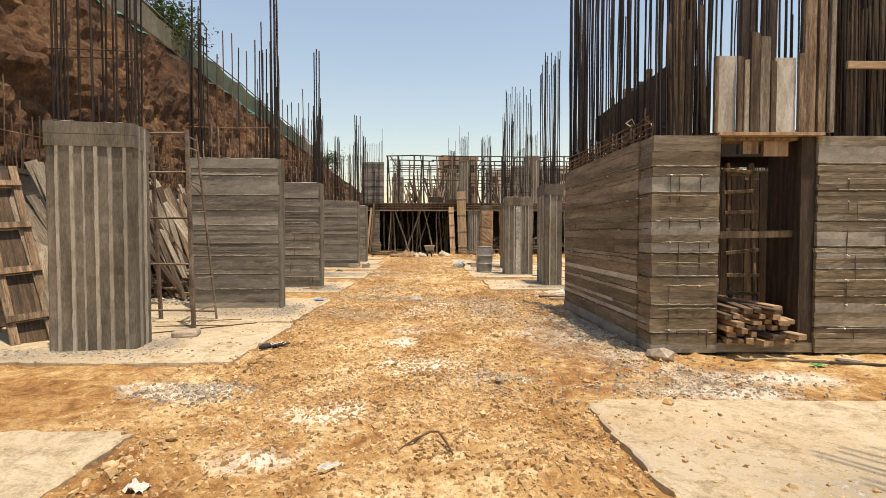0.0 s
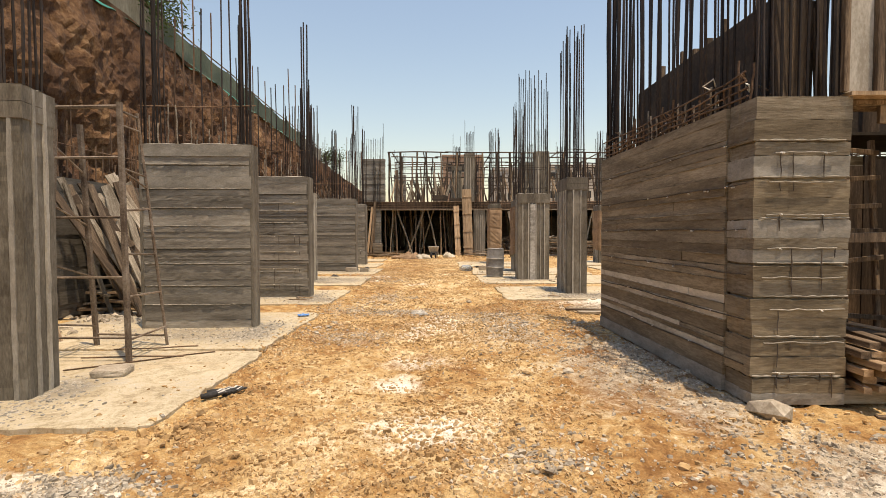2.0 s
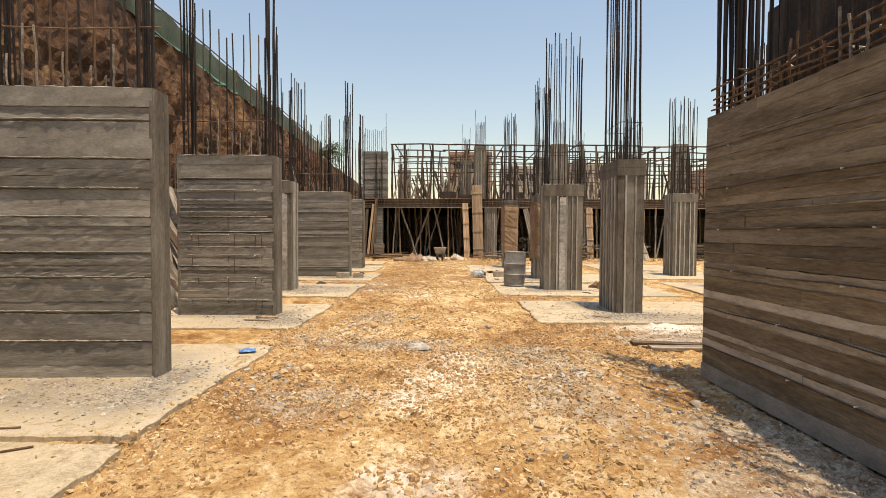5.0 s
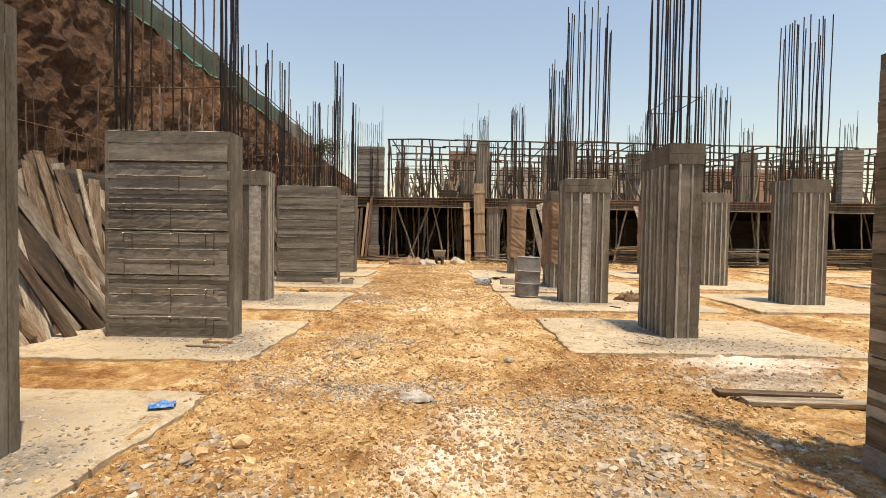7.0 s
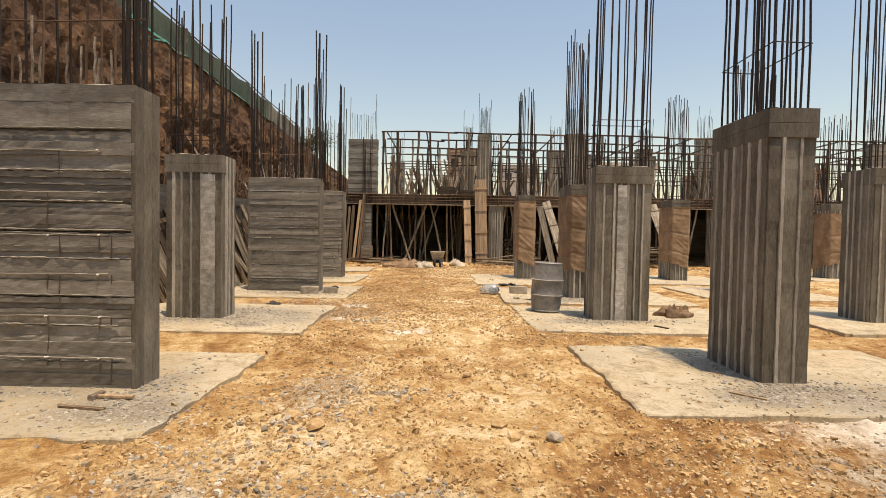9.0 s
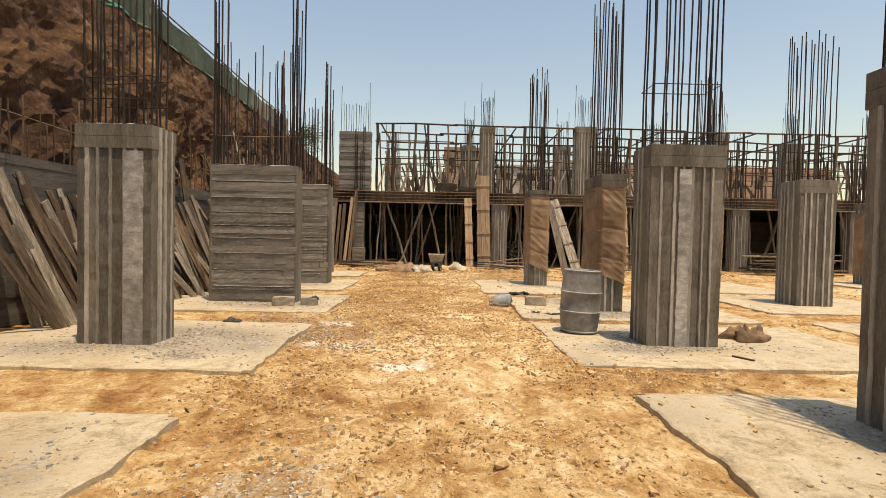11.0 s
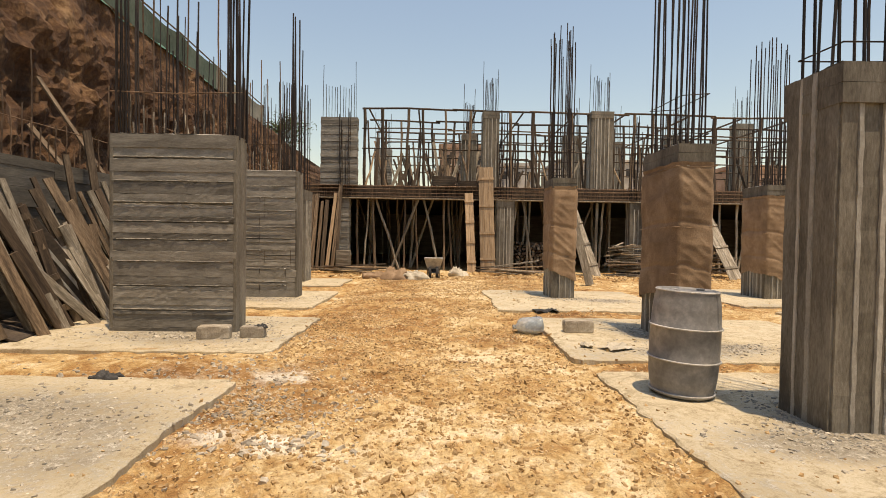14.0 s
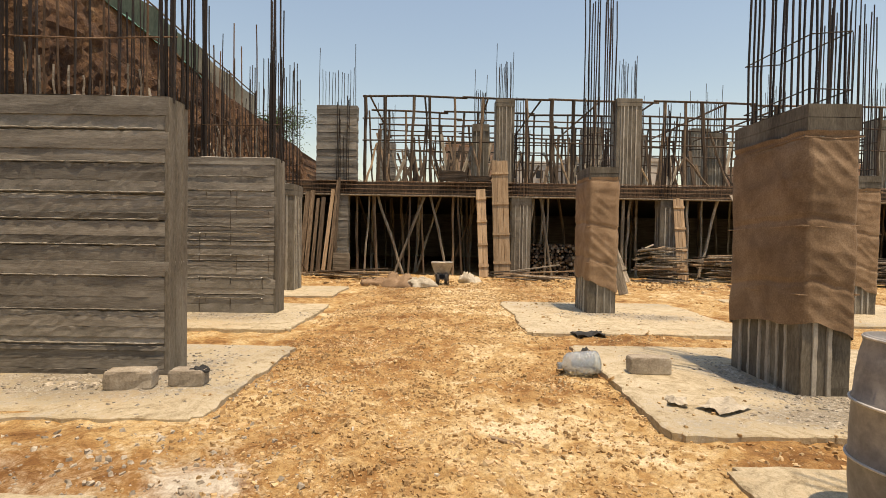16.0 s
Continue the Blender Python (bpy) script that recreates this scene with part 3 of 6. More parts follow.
def cage(parent, x0, x1, y0, y1, z0, z1, nx, ny, ties=(), meshes=BARS, spread=0.7):
    """Bars round the edge of a column, of uneven length, with stirrups."""
    c = 0.06
    x0, x1, y0, y1 = x0 + c, x1 - c, y0 + c, y1 - c
    spots = [(x0 + (x1 - x0) * i / (nx - 1), y) for i in range(nx) for y in (y0, y1)]
    spots += [(x, y0 + (y1 - y0) * i / (ny - 1)) for i in range(1, ny - 1) for x in (x0, x1)]
    for x, y in spots:
        rebar(parent, x + U(-0.02, 0.02), y + U(-0.02, 0.02), z0 - 0.1, z1 - U(0, spread) * (1 if rng.random() < 0.6 else 0.25), meshes)
    for z in ties:
        stirrup(parent, x0 - 0.02, x1 + 0.02, y0 - 0.02, y1 + 0.02, z, U(-0.03, 0.05))


# ---- columns ----
def bands(x0, x1, y0, y1, h, seed, off=0.010, low=0.0):
    """Concrete cast in lifts against horizontal boards: bands that step and slant in and out, with an open ragged joint between lifts.
    Gives one shape a band, and the heights of the joints."""
    g, cuts, joints, z = random.Random(seed), [], [], low
    while z < h - 0.02:
        lift = g.uniform(0.24, 0.40)
        top = h if h - z - lift < 0.2 else z + lift
        k = g.choice((2, 2, 3, 3, 4, 4))
        inner = sorted(z + (top - z) * (i + g.uniform(-0.28, 0.28)) / k for i in range(1, k))
        edges = [z] + inner + [top]
        for i, (u, v) in enumerate(zip(edges, edges[1:])):
            cuts.append((u, v, i == len(edges) - 2 and top < h))
        if top < h:
            joints.append(top)
        z = top
    out = []
    for z, z1, joint in cuts:
        s, q = Shape(), []
        e = [g.uniform(-off, off) for _ in range(4)]
        tip = [e[i] + g.uniform(-0.006, 0.008) for i in range(4)]
        n = max(14, min(56, int(max(x1 - x0, y1 - y0) / 0.06)))
        gap = g.choice((0.012, 0.018, 0.026)) if joint else g.choice((0.001, 0.002, 0.004)) if z1 < h else 0
        for row, (zz, d) in enumerate(((z, e), ((z + z1) / 2, [(p + r) / 2 + g.uniform(-0.003, 0.003) for p, r in zip(e, tip)]), (z1 - gap, tip))):
            w = (0.004 if row != 2 or not joint else 0.009) if low + 0.01 < zz < h - 0.01 and row != 1 else 0
            xa, xb, ya, yb = x0 - d[0], x1 + d[1], y0 - d[2], y1 + d[3]
            for ax, ay, bx, by, ux, uy in ((xa, ya, xb, ya, 0, 1), (xb, ya, xb, yb, 1, 0), (xb, yb, xa, yb, 0, 1), (xa, yb, xa, ya, 1, 0)):
                for i in range(n):
                    j = g.uniform(-0.0035, 0.0035) * (i > 0)
                    q.append((ax + (bx - ax) * i / n + j * ux, ay + (by - ay) * i / n + j * uy, zz + g.uniform(-w, w)))
        m = 4 * n
        s.add(q, [tuple(range(m - 1, -1, -1)), tuple(range(2 * m, 3 * m))] + [(r * m + i, r * m + (i + 1) % m, (r + 1) * m + (i + 1) % m, (r + 1) * m + i) for r in range(2) for i in range(m)])
        out.append(s)
    return out, joints


def fins(parent, x0, x1, y0, y1, joints, seed, sides=True, material=None):
    """Ragged mortar that squeezed out at the joints between lifts."""
    g = random.Random(seed + 70)
    for z in joints:
        n = max(12, int((x1 - x0) / 0.045))
        u, v = x0 + g.uniform(0, 0.06) * (x1 - x0), x1 - g.uniform(0, 0.10) * (x1 - x0)
        pts = [(u + (v - u) * i / n, y0 - g.uniform(0.004, 0.014), z + 0.004 + g.uniform(-0.003, 0.003)) for i in range(n + 1)]
        part("mortar_fin", Shape().tube(pts, [g.choice((0.003, 0.005, 0.007, 0.011)) for _ in pts], 5), material or CONCRETE_SMOOTH, parent)
        if sides:
            n = max(8, int((y1 - y0) / 0.06))
            pts = [(x0 - g.uniform(0.004, 0.010), y0 + (y1 - y0) * i / n, z + 0.004 + g.uniform(-0.003, 0.003)) for i in range(n + 1)]
            part("mortar_fin", Shape().tube(pts, [g.choice((0.003, 0.005, 0.007, 0.010)) for _ in pts], 5), material or CONCRETE_SMOOTH, parent)


def core_box(x0, x1, y0, y1, h, low=0.0):
    return Shape().box(x0 + 0.024, x1 - 0.024, y0 + 0.024, y1 - 0.024, low, h - 0.012)


def banded_body(parent, x0, x1, y0, y1, h, seed, name="body", material=None, m=None):
    ob = part(name, core_box(x0, x1, y0, y1, h), material or CONCRETE_H, parent, m=m)
    g = random.Random(seed + 900)
    shapes, joints = bands(x0, x1, y0, y1, h, seed)
    for q in shapes:
        part("board_band", q, material or (CONCRETE_SMOOTH if g.random() < 0.3 else CONCRETE_H), ob)
    fins(ob, x0, x1 - 0.03, y0, y1, joints, seed, False)
    return ob


def flutes(s, ribs, g, length, h0, h1, place):
    """Vertical board marks along one face: recessed boards with narrow mortar ribs between. place(u, d, z): u along the face, d proud of it."""
    def strip(to, u, w, d, wob):
        n, q = 25, []
        for i in range(n):
            z = h0 + (h1 - h0) * i / (n - 1)
            a, b, e = u + g.uniform(-wob, wob), u + w + g.uniform(-wob, wob), d + g.uniform(-0.004, 0.004)
            q += [place(a, -0.03, z), place(a + 0.006, e, z), place(b - 0.006, e, z), place(b, -0.03, z)]
        f = [(4 * i + j, 4 * i + j + 1, 4 * i + j + 5, 4 * i + j + 4) for i in range(n - 1) for j in range(3)]
        to.add(q, f + [(4 * n - 4, 4 * n - 3, 4 * n - 2, 4 * n - 1)])
    u = 0.0
    while u < length - 0.02:
        w = min(g.uniform(0.11, 0.19), length - u)
        if length - u - w < 0.07:
            w = length - u
        one = Shape()
        strip(one, u, w, g.choice((0.003, 0.008, 0.014)), 0.002)
        s.append(one)
        u += w
        if u < length - 0.02:
            k = g.uniform(0.032, 0.06)
            one = Shape()
            strip(one, u - k / 2, k, g.uniform(0.02, 0.032), 0.0035)
            ribs.append(one)


def fluted(x0, x1, y0, y1, h, seed, cap=0.3):
    """The body of a column cast against vertical boards, and its ribs."""
    g, s, boards, ribs = random.Random(seed), Shape(), [], []
    s.box(x0, x1, y0, y1, 0, h - 0.001)
    t = h - cap
    side = h - 0.01 if (y1 - y0) < 0.8 else t
    flutes(boards, ribs, g, x1 - x0, 0, t, lambda u, d, z: (x0 + u, y0 - d, z))
    flutes(boards, ribs, g, y1 - y0, 0, side, lambda u, d, z: (x1 + d, y0 + u, z))
    flutes(boards, ribs, g, y1 - y0, 0, side, lambda u, d, z: (x0 - d, y1 - u, z))
    flutes(boards, ribs, g, x1 - x0, 0, t, lambda u, d, z: (x1 - u, y1 + d, z))
    z = t
    while z < h - 0.02:
        z1 = min(h, z + cap / 2)
        e = 0.030 + g.uniform(-0.006, 0.008)
        s.box(x0 - 0.016, x1 + 0.016, y0 - e, y1 + e, z, z1 - 0.004)
        z = z1
    return s, boards, ribs


def fluted_body(parent, *a, name="body", m=None, **k):
    s, boards, ribs = fluted(*a, **k)
    ob = part(name, s, CONCRETE_V, parent, m=m)
    for q in boards:
        part("board_mark", q, CONCRETE_V, ob)
    for q in ribs:
        part("rib", q, MORTAR, ob)
    return ob


def crust(parent, x0, x1, y0, y1, h):
    """The rough top of the pour."""
    n, m = 14, 8
    rows = [[(x0 + (x1 - x0) * i / n, y0 + (y1 - y0) * j / m, h + (0 if i in (0, n) or j in (0, m) else 0.012) + 0.012 * rng.random()) for i in range(n + 1)] for j in range(m + 1)]
    part("pour_top", Shape().grid(rows), MORTAR, parent)


def tie_marks(parent, x0, x1, y, h, seed, rows=6, cols=3):
    """Rows of cut form ties: a wire along the joint, pale tips and rust that ran down below them."""
    g = random.Random(seed)
    xs = [x0 + (x1 - x0) * (c + 0.5) / cols + g.uniform(-0.05, 0.05) for c in range(cols)]
    for r in range(rows):
        z = 0.3 + (h - 0.5) * r / rows + g.uniform(-0.02, 0.02)
        a, b = x0 + g.uniform(0.0, 0.2) * (x1 - x0), x1 - g.uniform(0.0, 0.2) * (x1 - x0)
        part("tie_rod", Shape().tube([(a + (b - a) * i / 8, y - 0.014, z + g.uniform(-0.008, 0.008)) for i in range(9)], 0.006, 4), CONCRETE_SMOOTH, parent)
        for x in xs:
            for dx in (0.0, 0.11):
                if g.random() < 0.6:
                    L = g.choice((0.08, 0.14, 0.22, 0.34))
                    part("tie_wire", Shape().tube([(x + dx + g.uniform(-0.006, 0.006), y - 0.013, z - L * i / 3) for i in range(4)], [0.004, 0.007, 0.006, 0.003], 4), WIRE, parent)
            if g.random() < 0.6:
                part("tie_end", Shape().tube([(x, y, z), (x + g.uniform(-0.02, 0.02), y - 0.04, z + g.uniform(-0.012, 0.008))], 0.008, 5), TIE_WHITE, parent)


WALL_LABEL = "board-marked grey concrete wall column with starter bars on top"
FLUTE_LABEL = "fluted grey concrete column with tall steel bars on top"


def wall_column(x0, x1, y0, y1, h, seed, ties=False, tall=6.4):
    ob = thing("wall_column", WALL_LABEL, "column", "concrete columns")
    banded_body(ob, x0, x1, y0, y1, h, seed)
    for xe in (x0, x1):
        for k in range(3):
            w = (y1 - y0 + 0.02) / 3
            part("end_board_mark", Shape().bar(0.055, w - 0.006, 0, h - 0.004, 0.008, Matrix.Translation((xe - 0.012 + U(0, 0.006) if xe == x1 else xe + 0.014, y0 - 0.01 + w * (k + 0.5), 0))), CONCRETE_V, ob)
    crust(ob, x0, x1, y0, y1, h)
    n = int((x1 - x0) / 0.15)
    for i in range(n):
        rebar(ob, x0 + 0.12 + (x1 - x0 - 0.24) * i / (n - 1), rng.choice((y0 + 0.07, y1 - 0.07)), h - 0.05, h + rng.choice((0.16, 0.3, 0.45, 0.6)) + U(-0.04, 0.06), BARS_SPLASHED)
    for i in range(1, n - 1, 1):
        if rng.random() < 0.95:
            rebar(ob, x0 + 0.12 + (x1 - x0 - 0.24) * i / (n - 1) + 0.05, y1 - 0.08, h - 0.05, h + U(1.9, 2.7), BARS if rng.random() < 0.5 else BARS_RUST)
    for xe in (x0 + 0.1, x1 - 0.12):
        for k in range(9):
            rebar(ob, xe + U(-0.1, 0.16), y0 + 0.06 + (y1 - y0 - 0.12) * (k % 3) / 2 + U(-0.02, 0.02), h - 0.05, tall - U(0, 1.5) * (k > 2), BARS_THICK if k < 3 else BARS)
    part("tie_bar", Shape().tube([(x0 - 0.05, y0 + 0.08, h + 0.62), ((x0 + x1) / 2, y0 + 0.08, h + 0.60), (x1 + 0.05, y0 + 0.08, h + 0.63)], 0.009, 5), REBAR_RUST, ob)
    if ties:
        tie_marks(ob, x0, x1, y0, h, seed + 5, 6, 3)
    return ob


def fluted_column(x0, x1, y0, y1, h, seed, top=6.6, strip=None, nx=6, ny=5, ties=(3.1, 3.4)):
    ob = thing("fluted_column", FLUTE_LABEL, "column", "concrete columns")
    fluted_body(ob, x0, x1, y0, y1, h, seed)
    crust(ob, x0, x1, y0, y1, h)
    if strip:
        c, w = x0 + (x1 - x0) * strip[0], strip[1] / 2
        z = 0.02
        while z < h - 0.36:
            z1 = h - 0.33 if z > h - 0.9 else z + U(0.35, 0.6)
            n = int((z1 - z) / 0.025)
            lo, hi = z, z1 - 0.002
            rows = []
            for i in range(n + 1):
                t = lo + (hi - lo) * i / n
                a, b = c - w + 0.012 * noise.noise(Vector((t * 7, seed, 1))), c + w + 0.012 * noise.noise(Vector((t * 7, seed, 2)))
                d = y0 - 0.033 - 0.002 * noise.noise(Vector((t * 3, seed, 3)))
                rows.append([(a, y0 + 0.01, t), (a + 0.006, d, t), (b - 0.006, d, t), (b, y0 + 0.01, t)])
            part("pale_strip", Shape().grid(rows), CONCRETE_PALE, ob, "pale smooth mortar strip")
            z = z1
    cage(ob, x0, x1, y0, y1, h, top, nx, ny, ties)
    return ob


def wrapped_column(x0, x1, y0, y1, h, seed, w0, w1, top=6.6):
    """A column wrapped in wet burlap for curing."""
    ob = thing("wrapped_column", "concrete column wrapped in tied brown burlap", "column", "wrapped columns")
    fluted_body(ob, x0, x1, y0, y1, h, seed, cap=0.25)
    crust(ob, x0, x1, y0, y1, h)
    g = random.Random(seed)
    per = [(x0, y0, 0, -1), (x1, y0, 1, 0), (x1, y1, 0, 1), (x0, y1, -1, 0)]
    ring = []
    for i, (x, y, nx, ny) in enumerate(per):
        ex, ey = per[(i + 1) % 4][:2]
        n = 22
        ring += [(x + (ex - x) * j / n, y + (ey - y) * j / n, nx, ny, min(j, n - j) / n) for j in range(n)]
    rows, nz, ph = [], 70, g.uniform(0, 9)
    for k in range(nz + 1):
        t = k / nz
        row = []
        for i, (x, y, nx, ny, e) in enumerate(ring):
            low = w0 + 0.12 * noise.noise(Vector((i * 0.09, seed, 0))) + 0.16 * math.sin(i * 0.072 + ph)
            hi = w1 + 0.02 * noise.noise(Vector((i * 0.2, seed, 4)))
            z = low + (hi - low) * t
            pinch = min(abs(t - q) for q in (0.22, 0.55, 0.97))
            slant = z * 2.6 + 2.2 * x - 2.6 * y
            crease = (1 - abs(noise.noise(Vector((slant * 2.1, x + y, seed)))) * 2.2) ** 3 if abs(noise.noise(Vector((slant * 2.1, x + y, seed)))) < 0.45 else 0.0
            fold = noise.noise(Vector((x * 1.5 + y * 1.5, z * 2.2, seed))) * 0.03 + 0.022 * crease * (0.4 + noise.noise(Vector((x * 3, y * 3, z * 1.5 + seed)))) + noise.noise(Vector((x * 6, y * 6, z * 14))) * 0.007
            ripple = noise.noise(Vector((x * 1.2 + y * 0.9, z * 11 + 1.5 * x, seed + 7)))
            fold += 0.016 * max(0.0, ripple) ** 1.5 * (1.0 if ny < 0 else 0.35)
            d = 0.05 + fold * min(1, pinch * 12 + 0.25) - 0.020 * math.exp(-(pinch / 0.012) ** 2)
            c = 0.6 if e < 0.02 else 1
            row.append((x + nx * d * c + (0.0 if e > 0.02 else 0), y + ny * d * c, z))
        rows.append(row + row[:1])
    part("burlap_wrap", Shape().grid(rows), BURLAP, ob, "creased brown burlap sheet", smooth=True)
    for q in (0.22, 0.55, 0.97):
        z, o = w0 + (w1 - w0) * q, 0.043
        part("tie_cord", Shape().tube([(x0 - o, y0 - o, z), ((x0 + x1) / 2, y0 - o, z - 0.02), (x1 + o, y0 - o, z + 0.01), (x1 + o, y1 + o, z), (x0 - o, y1 + o, z - 0.03)], 0.007, 5, True), BURLAP, ob)
    cage(ob, x0, x1, y0, y1, h, top, 5, 6, (h + 0.15, h + 0.7))
    return ob


def turned(ob, x, y, degrees):
    """Sets a column a little askew about one corner."""
    ob.matrix_basis = Matrix.Translation((x, y, 0)) @ Matrix.Rotation(radians(degrees), 4, "Z") @ Matrix.Translation((-x, -y, 0))
    return ob


# row beside the bank
turned(fluted_column(-4.86, -3.88, 6.25, 6.68, 2.85, 1, 6.6, nx=7, ny=5, ties=(3.75,)), -4.86, 6.25, 9)
turned(wall_column(-4.91, -3.18, 9.80, 10.06, 2.915, 2), -4.91, 9.80, 2.5)
wall_column(-5.03, -3.33, 13.68, 14.05, 2.83, 3, True)
fluted_column(-5.18, -4.25, 17.52, 18.04, 2.78, 4, 5.6, (0.76, 0.24), 6, 4)
wall_column(-5.42, -3.64, 21.64, 22.0, 2.84, 5, tall=6.5)
wall_column(-5.58, -3.92, 25.80, 26.26, 2.87, 6, True)
fluted_column(-5.6, -4.75, 29.7, 30.5, 2.8, 7, 6.2)
# rows beside the track and beyond
fluted_column(2.85, 3.33, 14.28, 15.33, 2.87, 11, 6.7, nx=4, ny=8, ties=(3.55,))
fluted_column(2.20, 3.19, 18.07, 18.62, 2.77, 12, 6.7, (0.47, 0.17), 7, 4, ties=(2.95, 3.6))
fluted_column(7.36, 8.18, 18.34, 19.08, 2.86, 13, 6.6)
fluted_column(7.56, 8.40, 22.78, 23.5, 2.92, 14, 6.4)
fluted_column(3.25, 4.15, 1.6, 2.5, 2.85, 16, 6.6)
fluted_column(14.0, 14.9, 22.8, 23.6, 2.9, 15, 6.5)
wrapped_column(2.54, 3.01, 21.27, 22.38, 2.77, 21, 0.55, 2.52)
wrapped_column(2.02, 2.56, 26.45, 27.3, 2.9, 22, 0.55, 2.7)
wrapped_column(7.45, 8.06, 26.85, 27.8, 2.86, 23, 0.5, 2.6)
wrapped_column(14.6, 15.4, 28.97, 29.8, 2.95, 24, 0.5, 2.6)


# ---- retaining wall under the bank ----
def build_retaining():
    w = solo("wall_left", Shape().box(-7.35, -7.03, -6.0, 35.0, 0.0, 2.54), RETAINING, "low board-marked concrete retaining wall with starter bars", "wall", kind="structure")
    y, g = -6.0, random.Random(5)
    while y < 35:
        y1 = y + 4.1
        z = 0.0
        while z < 2.5:
            z1 = min(2.55, z + g.choice((0.18, 0.24, 0.30)))
            part("board_band", Shape().box(-7.2, -7.0 + g.uniform(-0.014, 0.014), y, y1 - 0.006, z, z1 - 0.006), RETAINING, w)
            z = z1
        y = y1
    y = 2.0
    while y < 34:
        rebar(w, -7.1 + U(-0.02, 0.02), y, 2.5, 2.55 + U(0.35, 0.95), BARS_RUST, 0.03)
        y += U(0.14, 0.22)
        if rng.random() < (0.7 if y < 15 else 0.25):
            rebar(w, -7.26 + U(-0.02, 0.02), y, 2.5, 2.55 + U(0.9, 1.9), BARS_RUST, 0.03)
    for z in (3.2,):
        part("long_bar", Shape().tube([(-7.2 + U(-0.03, 0.03), 2 + i * 2.0, z + U(-0.05, 0.05)) for i in range(17)], 0.01, 5), REBAR_RUST, w)


build_retaining()


# ---- core walls with door opening ----
def board_piece(x0, x1, y0, y1, z0, z1, g):
    """One board's print on a long wall, with slightly wavering edges."""
    n, q = max(6, int((y1 - y0) / 0.09)), []
    for x in (x0, x1):
        for z, w in ((z0, 0.003), (z1, 0.004)):
            q += [(x + g.uniform(-0.002, 0.002), y0 + (y1 - y0) * i / n, z + (g.uniform(-w, w) if 0.01 < z < 2.68 else 0)) for i in range(n + 1)]
    m = n + 1
    f = []
    for i in range(n):
        f += [(i, m + i, m + i + 1, i + 1), (2 * m + i, 2 * m + i + 1, 3 * m + i + 1, 3 * m + i), (m + i, 3 * m + i, 3 * m + i + 1, m + i + 1), (i, i + 1, 2 * m + i + 1, 2 * m + i)]
    return Shape().add(q, f + [(0, 2 * m, 3 * m, m), (n, m + n, 3 * m + n, 2 * m + n)])


